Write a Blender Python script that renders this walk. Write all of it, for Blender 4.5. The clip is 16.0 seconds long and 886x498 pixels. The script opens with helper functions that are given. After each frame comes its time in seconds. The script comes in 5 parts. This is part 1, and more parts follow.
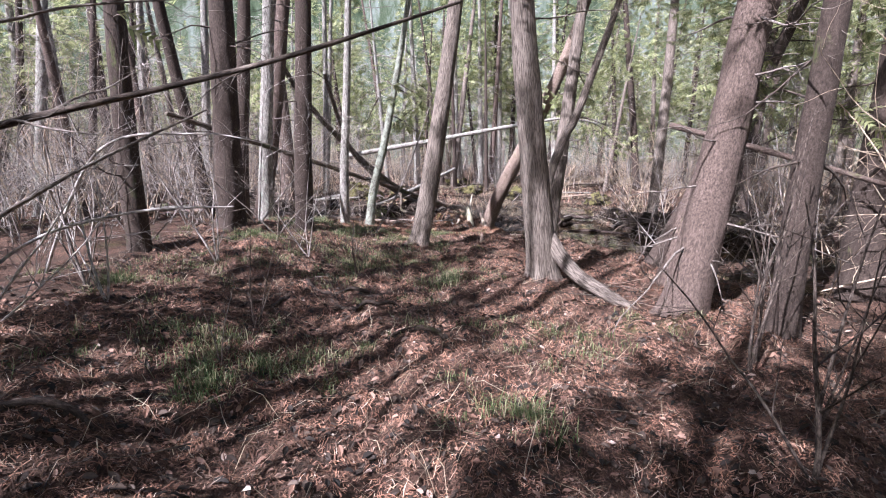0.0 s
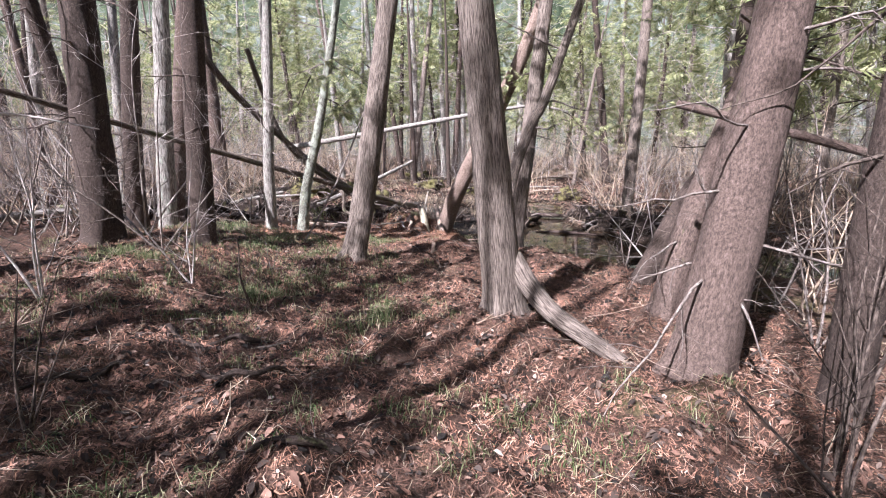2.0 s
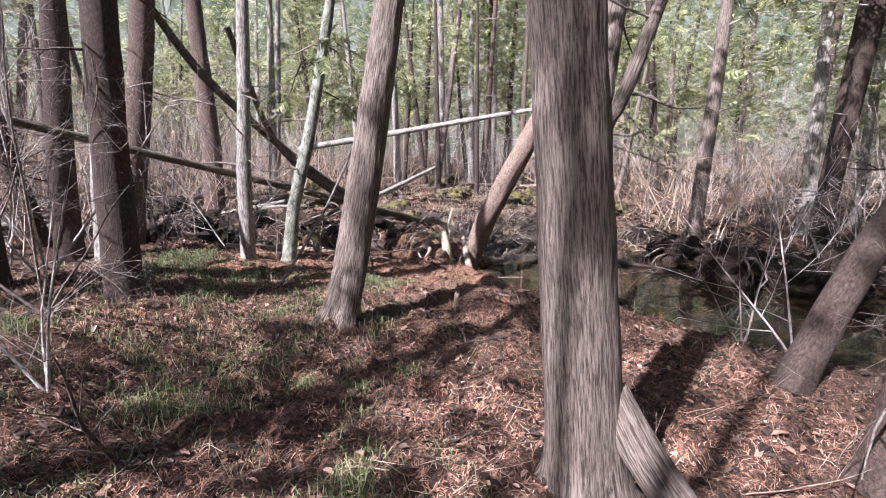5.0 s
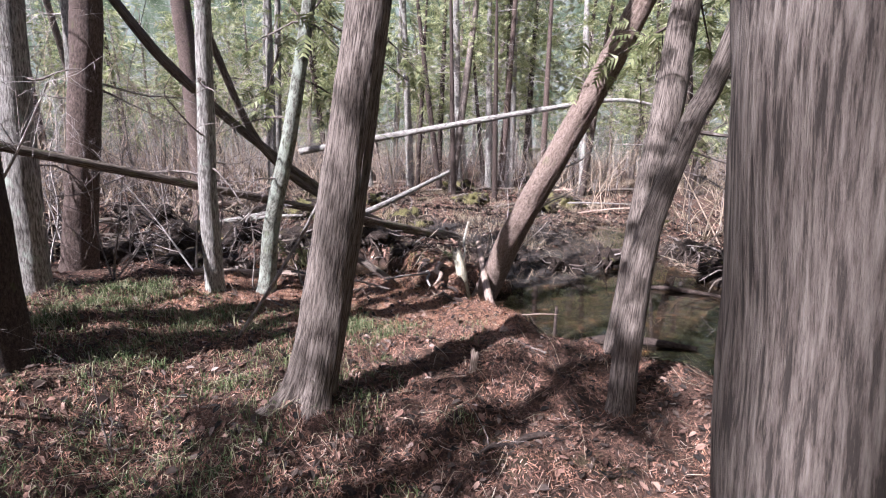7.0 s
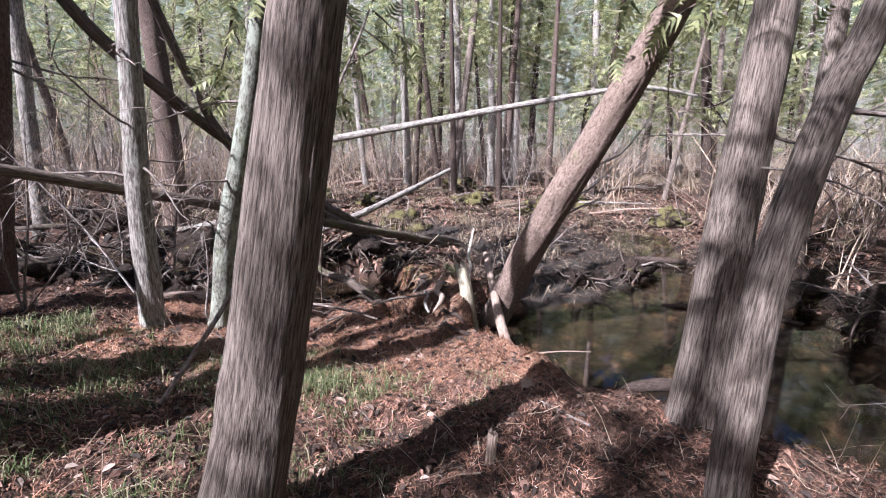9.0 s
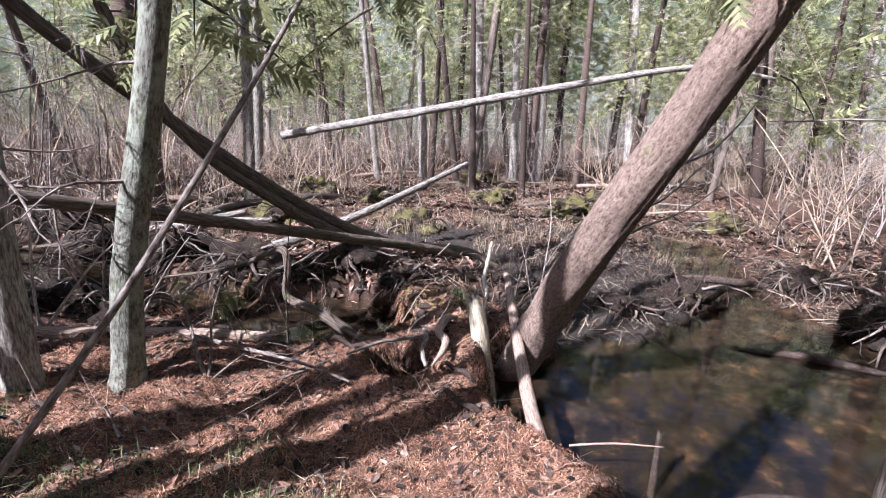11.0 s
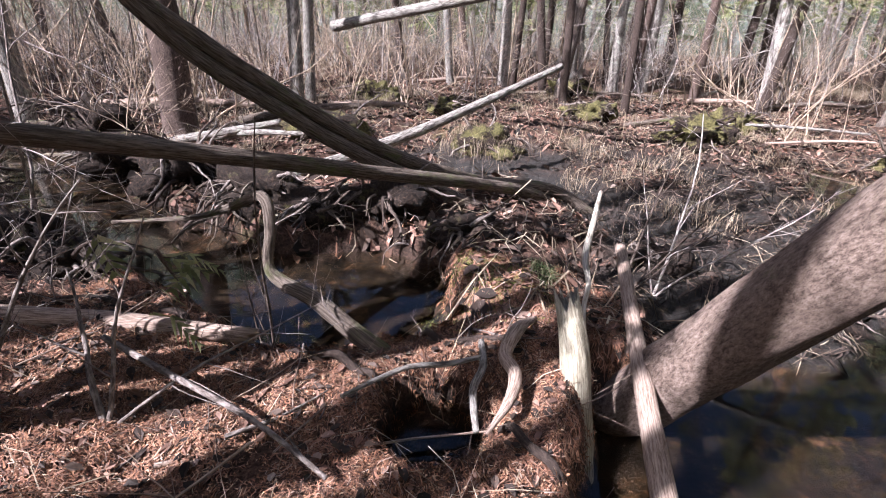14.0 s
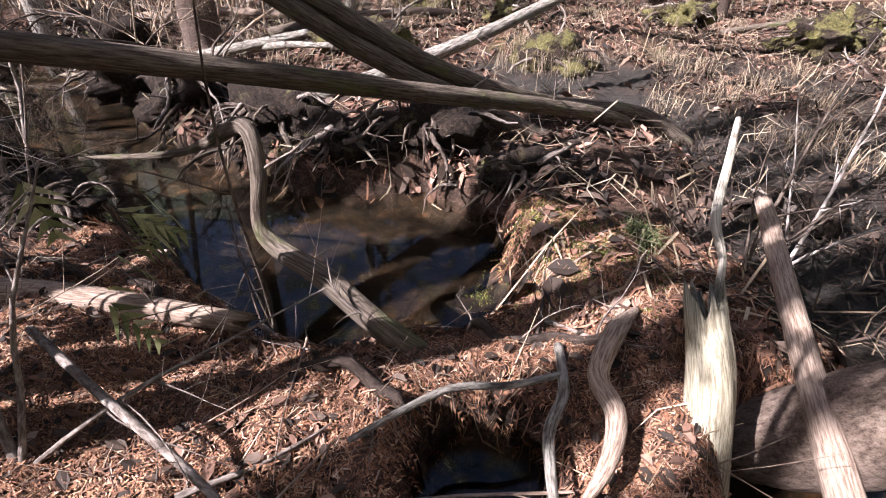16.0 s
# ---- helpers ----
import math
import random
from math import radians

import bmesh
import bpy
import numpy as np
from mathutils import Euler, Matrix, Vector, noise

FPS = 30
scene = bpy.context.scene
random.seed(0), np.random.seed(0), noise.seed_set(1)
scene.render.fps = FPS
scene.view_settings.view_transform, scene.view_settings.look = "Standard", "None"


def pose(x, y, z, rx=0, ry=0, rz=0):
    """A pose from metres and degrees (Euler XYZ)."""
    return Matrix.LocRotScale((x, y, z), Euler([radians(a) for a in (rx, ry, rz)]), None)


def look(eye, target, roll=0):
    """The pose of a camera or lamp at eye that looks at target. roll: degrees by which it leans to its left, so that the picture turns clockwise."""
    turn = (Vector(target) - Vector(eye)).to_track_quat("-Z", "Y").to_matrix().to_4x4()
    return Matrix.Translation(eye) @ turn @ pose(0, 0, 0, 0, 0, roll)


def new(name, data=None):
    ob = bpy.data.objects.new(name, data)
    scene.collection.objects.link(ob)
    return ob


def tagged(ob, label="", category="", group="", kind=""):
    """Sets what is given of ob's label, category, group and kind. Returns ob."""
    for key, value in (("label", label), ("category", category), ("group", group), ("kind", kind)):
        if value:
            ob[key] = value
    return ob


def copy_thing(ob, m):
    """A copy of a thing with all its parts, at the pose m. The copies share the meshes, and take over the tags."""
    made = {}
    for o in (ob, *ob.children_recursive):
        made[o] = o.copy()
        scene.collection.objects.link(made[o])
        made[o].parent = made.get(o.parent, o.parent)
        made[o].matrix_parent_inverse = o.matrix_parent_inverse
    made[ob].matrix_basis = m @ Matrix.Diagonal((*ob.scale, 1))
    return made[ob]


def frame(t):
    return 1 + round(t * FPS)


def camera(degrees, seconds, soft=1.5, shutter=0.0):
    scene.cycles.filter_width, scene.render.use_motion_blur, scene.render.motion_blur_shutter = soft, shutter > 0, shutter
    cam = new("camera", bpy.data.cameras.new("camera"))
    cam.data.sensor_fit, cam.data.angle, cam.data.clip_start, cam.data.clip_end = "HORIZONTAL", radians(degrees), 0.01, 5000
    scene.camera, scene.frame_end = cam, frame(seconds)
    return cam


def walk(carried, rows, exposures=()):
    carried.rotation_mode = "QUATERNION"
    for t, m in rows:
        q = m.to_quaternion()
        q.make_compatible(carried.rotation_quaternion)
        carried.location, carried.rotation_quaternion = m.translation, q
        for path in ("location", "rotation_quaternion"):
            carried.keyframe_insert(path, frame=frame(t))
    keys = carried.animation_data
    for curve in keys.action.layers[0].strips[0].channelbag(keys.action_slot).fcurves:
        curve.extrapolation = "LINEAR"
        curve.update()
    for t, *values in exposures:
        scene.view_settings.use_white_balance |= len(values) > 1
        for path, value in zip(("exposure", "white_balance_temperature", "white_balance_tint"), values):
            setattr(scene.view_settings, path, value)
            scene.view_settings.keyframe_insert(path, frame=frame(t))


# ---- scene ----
cam = camera(86.4, 16.0, 1.05)
METRES, EYE, TILT, LEAN, TURN = 10.0, 1.5, -11.5, 0.0, 0.0
ROWS = [
    (0.0, 0.0, 0.0, 0.0, 0.0, 0.0, -0.0),
    (0.5, -0.0018, 0.0454, 0.0092, -0.42, -0.13, 0.24),
    (1.0, 0.0103, 0.0795, 0.0185, -1.15, -0.38, 0.51),
    (1.5, 0.0269, 0.113, 0.0244, -2.48, -0.7, 0.67),
    (2.0, 0.0376, 0.1455, 0.0286, -3.71, -1.0, 0.74),
    (2.5, 0.0474, 0.1712, 0.0324, -3.9, -1.34, 0.84),
    (3.0, 0.0546, 0.2037, 0.0372, -3.43, -1.53, 0.71),
    (3.5, 0.0546, 0.234, 0.0484, -3.0, -1.5, 0.49),
    (4.0, 0.0476, 0.2737, 0.0631, -2.36, -1.36, 0.07),
    (6.5, 0.0471, 0.4365, 0.1005, 1.05, -0.92, -0.97),
    (7.0, 0.05, 0.4713, 0.1088, 1.15, -1.04, -0.91),
    (7.5, 0.045, 0.493, 0.1141, 0.94, -1.27, -0.78),
    (8.0, 0.0335, 0.5217, 0.1184, 0.68, -1.3, -0.78),
    (8.5, 0.0368, 0.5477, 0.121, 0.75, -1.46, -0.72),
    (9.0, 0.0457, 0.5809, 0.1272, 1.08, -1.46, -0.71),
    (11.5, 0.0526, 0.7428, 0.1541, 4.75, -3.58, -2.29),
    (12.0, 0.0522, 0.7736, 0.1511, 6.59, -6.73, -2.52),
    (12.5, 0.0615, 0.805, 0.1493, 8.87, -10.03, -3.24),
    (13.0, 0.0604, 0.8253, 0.1551, 10.82, -12.32, -3.77),
    (13.5, 0.0484, 0.8532, 0.1594, 11.89, -13.11, -4.0),
    (14.0, 0.0388, 0.8754, 0.1664, 12.64, -13.6, -4.3),
    (14.5, 0.0363, 0.899, 0.1674, 14.17, -15.34, -4.5),
    (15.0, 0.0367, 0.9207, 0.1659, 15.39, -17.85, -4.53),
    (15.5, 0.0227, 0.9396, 0.1639, 17.12, -20.63, -4.0),
    (16.0, 0.0176, 0.9513, 0.1585, 18.66, -22.98, -3.53),
]
walk(cam, [(t, pose(0, 0, EYE, TILT, LEAN, TURN) @ pose(METRES * x, METRES * y, METRES * z, 90 + pitch, roll, yaw)) for t, x, y, z, yaw, pitch, roll in ROWS],
     [(0.0, 1.84, 5450, 17), (3.5, 1.92, 5700, 18), (7.0, 1.72, 5500, 18), (10.0, 1.78, 5500, 18), (13.0, 1.80, 5500, 19), (16.0, 1.95, 6000, 18)])

# ---- world, sun, exposure ----
SUN_WAY = Vector((0.70, 0.72, -1.02)).normalized()
world = bpy.data.worlds.new("sky")
scene.world = world
world.use_nodes = True
wn = world.node_tree
sky = wn.nodes.new("ShaderNodeTexSky")
sky.sky_type = "NISHITA"
sky.sun_disc = False
sky.sun_elevation = math.asin(-SUN_WAY.z)
sky.sun_rotation = math.atan2(-SUN_WAY.x, -SUN_WAY.y)
sky.dust_density = 2.0
sky.air_density = 0.65
wn.links.new(sky.outputs[0], wn.nodes["Background"].inputs[0])
wn.nodes["Background"].inputs[1].default_value = 0.052
sun_data = bpy.data.lights.new("sun", "SUN")
sun_data.energy = 5.0
sun_data.angle = radians(0.6)
sun_data.color = (1.0, 0.95, 0.90)
sun = new("sun", sun_data)
sun.matrix_world = look(Vector((0, 0, 30)) - SUN_WAY * 10, Vector((0, 0, 30)))

RNG = np.random.default_rng(7)
rnd = random.Random(11)


# ---- materials ----
def shader(name, rough=0.85, spec=0.3):
    m = bpy.data.materials.new(name)
    m.use_nodes = True
    nt = m.node_tree
    b = nt.nodes["Principled BSDF"]
    b.inputs["Roughness"].default_value = rough
    b.inputs["Specular IOR Level"].default_value = spec
    return m, nt, b


def node(nt, kind, **kw):
    n = nt.nodes.new("ShaderNode" + kind)
    for k, v in kw.items():
        n.inputs[k].default_value = v
    return n


def ramp(nt, src, stops):
    r = nt.nodes.new("ShaderNodeValToRGB")
    els = r.color_ramp.elements
    while len(els) < len(stops):
        els.new(0.5)
    for e, (p, c) in zip(els, stops):
        e.position = p
        e.color = (*c, 1) if len(c) == 3 else c
    nt.links.new(src, r.inputs[0])
    return r.outputs[0]


def mix(nt, fac, a, b):
    m = nt.nodes.new("ShaderNodeMix")
    m.data_type = "RGBA"
    for s, v in ((0, fac), (6, a), (7, b)):
        if isinstance(v, (int, float)):
            m.inputs[s].default_value = v
        elif isinstance(v, tuple):
            m.inputs[s].default_value = (*v, 1)
        else:
            nt.links.new(v, m.inputs[s])
    return m.outputs[2]


def grain(nt, src, scale, stretch=(1, 1, 1), detail=5.0, rough=0.6):
    mp = nt.nodes.new("ShaderNodeMapping")
    mp.inputs["Scale"].default_value = stretch
    nt.links.new(src, mp.inputs[0])
    n = node(nt, "TexNoise", Scale=scale, Detail=detail, Roughness=rough)
    nt.links.new(mp.outputs[0], n.inputs["Vector"])
    return n.outputs[0]


def bump(nt, b, src, strength, dist):
    n = node(nt, "Bump", Strength=strength, Distance=dist)
    nt.links.new(src, n.inputs["Height"])
    nt.links.new(n.outputs[0], b.inputs["Normal"])


def attr(nt, name):
    a = nt.nodes.new("ShaderNodeAttribute")
    a.attribute_name = name
    return a.outputs["Vector"]


def bark(name, dark, mid, light, moss=0.0, lichen=0.0, fibre=0.07, flake=False, depth=0.02, fine=70):
    """Bark that follows the stem: fibrous furrows, or loose plates, with patches of moss and lichen."""
    m, nt, b = shader(name, 0.9, 0.2)
    v = attr(nt, "along")
    if flake:
        height = grain(nt, v, 62, (1, 1, 0.5), 10, 0.78)
        col = ramp(nt, height, [(0.36, dark), (0.50, mid), (0.70, light)])
        chips = grain(nt, v, 190, (1, 1, 0.6), 6, 0.7)
        col = mix(nt, ramp(nt, chips, [(0.36, (0.7, 0.7, 0.7)), (0.48, (0, 0, 0))]), col, dark)
    else:
        f = grain(nt, v, fine, (1, 1, fibre), 6, 0.7)
        height = f
        col = ramp(nt, f, [(0.41, dark), (0.5, mid), (0.63, light)])
    big = grain(nt, v, 3.0, (1, 1, 0.5), 4)
    col = mix(nt, ramp(nt, big, [(0.35, (0, 0, 0)), (0.75, (0.45, 0.45, 0.45))]), col, tuple(0.6 * c for c in mid))
    if lichen:
        p = grain(nt, v, 9, (1, 1, 0.7), 6, 0.7)
        col = mix(nt, ramp(nt, p, [(0.62 - 0.2 * lichen, (0, 0, 0)), (0.7 - 0.15 * lichen, (0.8, 0.8, 0.8))]), col, (0.33, 0.35, 0.28))
    if moss:
        p = grain(nt, v, 4.5, (1, 1, 0.5), 6, 0.7)
        col = mix(nt, ramp(nt, p, [(0.66 - 0.3 * moss, (0, 0, 0)), (0.8 - 0.25 * moss, (0.75, 0.75, 0.75))]), col, (0.12, 0.15, 0.04))
    nt.links.new(col, b.inputs["Base Color"])
    bump(nt, b, height, 0.9, depth)
    return m


BARK_CEDAR = bark("cedar_bark", (0.045, 0.034, 0.028), (0.165, 0.127, 0.104), (0.30, 0.245, 0.205), fibre=0.075, fine=120)
# tones set below the dark bark's own, to carry the trunks' shade
BARK_DARK = bark("dark_bark", (0.02, 0.015, 0.012), (0.065, 0.045, 0.036), (0.15, 0.11, 0.09), moss=0.1, flake=True)
# lighter copy of the scaly bark: the leaning trunk's sunlight is in the colour
BARK_SCALY_LIT = bark("sunlit_scaly_bark", (0.055, 0.036, 0.028), (0.25, 0.178, 0.14), (0.48, 0.37, 0.31), moss=0.1, flake=True)
BARK_SCALY = bark("scaly_bark", (0.028, 0.019, 0.016), (0.12, 0.083, 0.067), (0.27, 0.195, 0.165), moss=0.15, flake=True)
BARK_GREY = bark("grey_bark", (0.09, 0.075, 0.065), (0.25, 0.22, 0.19), (0.43, 0.39, 0.35), lichen=0.3, fibre=0.2)
BARK_LICHEN = bark("lichen_bark", (0.07, 0.065, 0.05), (0.18, 0.17, 0.135), (0.31, 0.31, 0.26), lichen=0.75, moss=0.2, fibre=0.4)
BARK_LOG = bark("weathered_log", (0.06, 0.043, 0.034), (0.15, 0.115, 0.09), (0.26, 0.21, 0.17), moss=0.35, fibre=0.08, fine=120)
WOOD_BARE = bark("bare_grey_wood", (0.22, 0.18, 0.14), (0.48, 0.42, 0.34), (0.70, 0.63, 0.54), fibre=0.035, fine=170, depth=0.006)
WOOD_PALE = bark("pale_broken_wood", (0.20, 0.165, 0.115), (0.38, 0.33, 0.24), (0.56, 0.50, 0.39), moss=0.12, fibre=0.07, fine=170, depth=0.006)
WOOD_TAN = bark("tan_barkless_wood", (0.15, 0.10, 0.075), (0.31, 0.225, 0.175), (0.45, 0.35, 0.285), fibre=0.09, fine=170, depth=0.004)
TWIG = bark("grey_twig", (0.20, 0.16, 0.145), (0.43, 0.37, 0.335), (0.64, 0.58, 0.53), fibre=0.3, depth=0.003)
TWIG_MID = bark("brown_twig", (0.08, 0.06, 0.05), (0.18, 0.145, 0.125), (0.34, 0.29, 0.26), fibre=0.3, depth=0.003)
TWIG_DARK = bark("dark_twig", (0.03, 0.022, 0.018), (0.085, 0.062, 0.05), (0.18, 0.14, 0.115), fibre=0.3, depth=0.003)

TWIG_WARM = bark("tan_twig", (0.22, 0.15, 0.10), (0.44, 0.33, 0.24), (0.62, 0.51, 0.40), fibre=0.3, depth=0.003)


def ground_material():
    m, nt, b = shader("forest_floor", 0.95, 0.15)
    g = nt.nodes.new("ShaderNodeNewGeometry").outputs["Position"]
    fine = grain(nt, g, 55, (1, 1, 1), 6, 0.75)
    mid = grain(nt, g, 6, (1, 1, 1), 6, 0.7)
    wide = grain(nt, g, 0.8, (1, 1, 1), 4, 0.6)
    litter = ramp(nt, fine, [(0.3, (0.02, 0.013, 0.01)), (0.47, (0.085, 0.048, 0.035)), (0.62, (0.20, 0.115, 0.08)), (0.78, (0.36, 0.25, 0.185))])
    soil = ramp(nt, fine, [(0.3, (0.012, 0.009, 0.007)), (0.7, (0.075, 0.05, 0.036))])
    col = mix(nt, ramp(nt, mid, [(0.42, (0, 0, 0)), (0.6, (0.85, 0.85, 0.85))]), litter, soil)
    moss = ramp(nt, fine, [(0.3, (0.05, 0.06, 0.02)), (0.7, (0.20, 0.20, 0.07))])
    col = mix(nt, ramp(nt, wide, [(0.60, (0, 0, 0)), (0.72, (0.55, 0.55, 0.55))]), col, moss)
    wet = attr(nt, "wet")
    sep = nt.nodes.new("ShaderNodeSeparateXYZ")
    nt.links.new(wet, sep.inputs[0])
    mud = ramp(nt, fine, [(0.3, (0.012, 0.011, 0.010)), (0.55, (0.045, 0.039, 0.035)), (0.8, (0.15, 0.125, 0.105))])
    col = mix(nt, sep.outputs[0], col, mud)
    bed = ramp(nt, mid, [(0.38, (0.006, 0.004, 0.003)), (0.56, (0.026, 0.016, 0.009)), (0.72, (0.15, 0.075, 0.038))])
    col = mix(nt, sep.outputs[1], col, bed)
    nt.links.new(col, b.inputs["Base Color"])
    rr = node(nt, "MapRange")
    nt.links.new(sep.outputs[0], rr.inputs[0])
    rr.inputs[3].default_value, rr.inputs[4].default_value = 0.95, 0.42
    nt.links.new(rr.outputs[0], b.inputs["Roughness"])
    bump(nt, b, fine, 1.0, 0.03)
    return m


def peat_material(name, green):
    m, nt, b = shader(name, 0.9, 0.2)
    g = nt.nodes.new("ShaderNodeNewGeometry").outputs["Position"]
    fine = grain(nt, g, 40, (1, 1, 1), 7, 0.75)
    col = ramp(nt, fine, [(0.35, (0.008, 0.006, 0.005)), (0.55, (0.04, 0.027, 0.02)), (0.75, (0.15, 0.095, 0.065))])
    moss = ramp(nt, fine, [(0.35, (0.06, 0.06, 0.02)), (0.65, (0.27, 0.23, 0.09)), (0.8, (0.42, 0.36, 0.2))])
    edge = 0.62 - 0.2 * green
    col = mix(nt, ramp(nt, grain(nt, g, 3.5, (1, 1, 1), 6, 0.7), [(edge, (0, 0, 0)), (edge + 0.1, (0.8, 0.8, 0.8))]), col, moss)
    nt.links.new(col, b.inputs["Base Color"])
    bump(nt, b, fine, 1.0, 0.04)
    return m


PEAT, PEAT_MOSSY = peat_material("peat", 0.15), peat_material("mossy_peat", 0.85)


def water_material():
    m, nt, b = shader("still_water", 0.02, 0.5)
    b.inputs["Base Color"].default_value = (0.72, 0.66, 0.50, 1)
    b.inputs["Transmission Weight"].default_value = 1.0
    b.inputs["IOR"].default_value = 1.4
    g = nt.nodes.new("ShaderNodeNewGeometry").outputs["Position"]
    bump(nt, b, grain(nt, g, 5, (1, 1, 1), 3), 0.012, 0.02)
    return m


def scatter_material(name, stops, rough=0.85, through_light=0.0, wide=0.0):
    """Litter and leaves: each piece takes its own colour."""
    m, nt, b = shader(name, rough, 0.2)
    r = nt.nodes.new("ShaderNodeNewGeometry").outputs["Random Per Island"]
    g = nt.nodes.new("ShaderNodeNewGeometry").outputs["Position"]
    col = ramp(nt, r, stops)
    col = mix(nt, ramp(nt, grain(nt, g, 60), [(0.35, (0, 0, 0)), (0.75, (0.4, 0.4, 0.4))]), col, tuple(0.5 * c for c in stops[0][1]))
    if wide:
        col = mix(nt, ramp(nt, grain(nt, g, 1.7, (1, 1, 1), 6, 0.7), [(0.44, (0, 0, 0)), (0.60, (wide, wide, wide))]), col, stops[0][1])
    nt.links.new(col, b.inputs["Base Color"])
    if through_light:
        t = nt.nodes.new("ShaderNodeBsdfTranslucent")
        nt.links.new(col, t.inputs[0])
        mx = node(nt, "MixShader", Fac=through_light)
        nt.links.new(b.outputs[0], mx.inputs[1])
        nt.links.new(t.outputs[0], mx.inputs[2])
        nt.links.new(mx.outputs[0], nt.nodes["Material Output"].inputs[0])
    return m


GROUND = ground_material()
WATER = water_material()
NEEDLE = scatter_material("needle_litter", [(0.0, (0.05, 0.03, 0.022)), (0.3, (0.14, 0.078, 0.056)), (0.6, (0.34, 0.165, 0.105)), (0.9, (0.48, 0.275, 0.19)), (1.0, (0.55, 0.44, 0.36))], wide=0.75)
ORANGE = scatter_material("orange_fronds", [(0.0, (0.07, 0.036, 0.024)), (0.35, (0.22, 0.10, 0.058)), (0.75, (0.40, 0.20, 0.115)), (1.0, (0.54, 0.37, 0.25))])
DEADLEAF = scatter_material("dead_leaves", [(0.0, (0.09, 0.05, 0.036)), (0.5, (0.22, 0.12, 0.085)), (0.9, (0.34, 0.21, 0.16)), (1.0, (0.40, 0.32, 0.27))], 0.75)
DEBRIS = scatter_material("dark_bark_flakes", [(0.0, (0.012, 0.009, 0.007)), (0.6, (0.045, 0.03, 0.023)), (1.0, (0.13, 0.09, 0.07))], 0.7)
GRASS = scatter_material("grass_blades", [(0.0, (0.055, 0.08, 0.028)), (0.4, (0.11, 0.145, 0.055)), (0.7, (0.24, 0.245, 0.12)), (1.0, (0.46, 0.40, 0.26))], 0.6, 0.3)
STRAW = scatter_material("dry_sedge", [(0.0, (0.20, 0.145, 0.10)), (0.6, (0.38, 0.29, 0.20)), (1.0, (0.55, 0.46, 0.34))], 0.7, 0.2)
FROND = scatter_material("cedar_fronds", [(0.0, (0.10, 0.12, 0.05)), (0.4, (0.27, 0.28, 0.12)), (0.8, (0.46, 0.46, 0.23)), (1.0, (0.60, 0.56, 0.36))], 0.6, 0.5)
MOSS = scatter_material("moss_tuft", [(0.0, (0.08, 0.10, 0.02)), (0.6, (0.20, 0.22, 0.06)), (1.0, (0.36, 0.31, 0.12))], 0.9, 0.2)


# ---- mesh helpers ----
def hash3(i, j, k, seed):
    n = (i * 374761393 + j * 668265263 + k * 2147483647 + seed * 1442695041) & 0xFFFFFFFF
    n = ((n ^ (n >> 13)) * 1274126177) & 0xFFFFFFFF
    n = ((n ^ (n >> 16)) * 2246822519) & 0xFFFFFFFF
    return (n & 0xFFFFFF) / float(0xFFFFFF)


def vnoise(p, seed=0):
    """Smooth value noise between -1 and 1 for an array of points."""
    p = np.asarray(p, float)
    c = np.floor(p).astype(np.int64)
    f = p - c
    f = f * f * (3 - 2 * f)
    out = 0
    for dx in (0, 1):
        for dy in (0, 1):
            for dz in (0, 1):
                w = (f[..., 0] if dx else 1 - f[..., 0]) * (f[..., 1] if dy else 1 - f[..., 1]) * (f[..., 2] if dz else 1 - f[..., 2])
                out = out + w * hash3(c[..., 0] + dx, c[..., 1] + dy, c[..., 2] + dz, seed)
    return out * 2 - 1


def xyz(x, y, z=0.0):
    return np.stack([x, y, np.zeros_like(x) + z], -1)


class Geo:
    """Collects tubes and leaves into one mesh."""

    def __init__(self):
        self.v, self.f, self.a, self.n = [], [], [], 0

    def add(self, verts, faces, along=None):
        verts = np.asarray(verts, float)
        self.v.append(verts)
        self.a.append(verts if along is None else along)
        self.f += [tuple(int(i) + self.n for i in q) for q in faces]
        self.n += len(verts)

    def mesh(self, name, material, smooth=True):
        me = bpy.data.meshes.new(name)
        v = np.concatenate(self.v)
        me.from_pydata(v.tolist(), [], self.f)
        at = me.attributes.new("along", "FLOAT_VECTOR", "POINT")
        at.data.foreach_set("vector", np.concatenate(self.a).astype(np.float32).ravel())
        if smooth:
            me.polygons.foreach_set("use_smooth", np.ones(len(me.polygons), bool))
        me.materials.append(material)
        return me


def curve_points(ctrl, n):
    """n points on a smooth line through the control points (each x, y, z, radius)."""
    c = np.asarray(ctrl, float)
    if len(c) == 2:
        return c[0] + (c[1] - c[0]) * np.linspace(0, 1, n)[:, None]
    seg = np.linalg.norm(np.diff(c[:, :3], axis=0), axis=1)
    s = np.concatenate([[0], np.cumsum(seg)])
    out = []
    for u in np.linspace(0, s[-1], n):
        i = min(int(np.searchsorted(s, u, "right")) - 1, len(c) - 2)
        f = (u - s[i]) / max(seg[i], 1e-6)
        p0, p1, p2, p3 = c[max(i - 1, 0)], c[i], c[i + 1], c[min(i + 2, len(c) - 1)]
        out.append(0.5 * (2 * p1 + (p2 - p0) * f + (2 * p0 - 5 * p1 + 4 * p2 - p3) * f * f + (3 * p1 - p0 - 3 * p2 + p3) * f ** 3))
    out = np.array(out)
    out[:, 3] = np.maximum(out[:, 3], 0.0008)
    return out


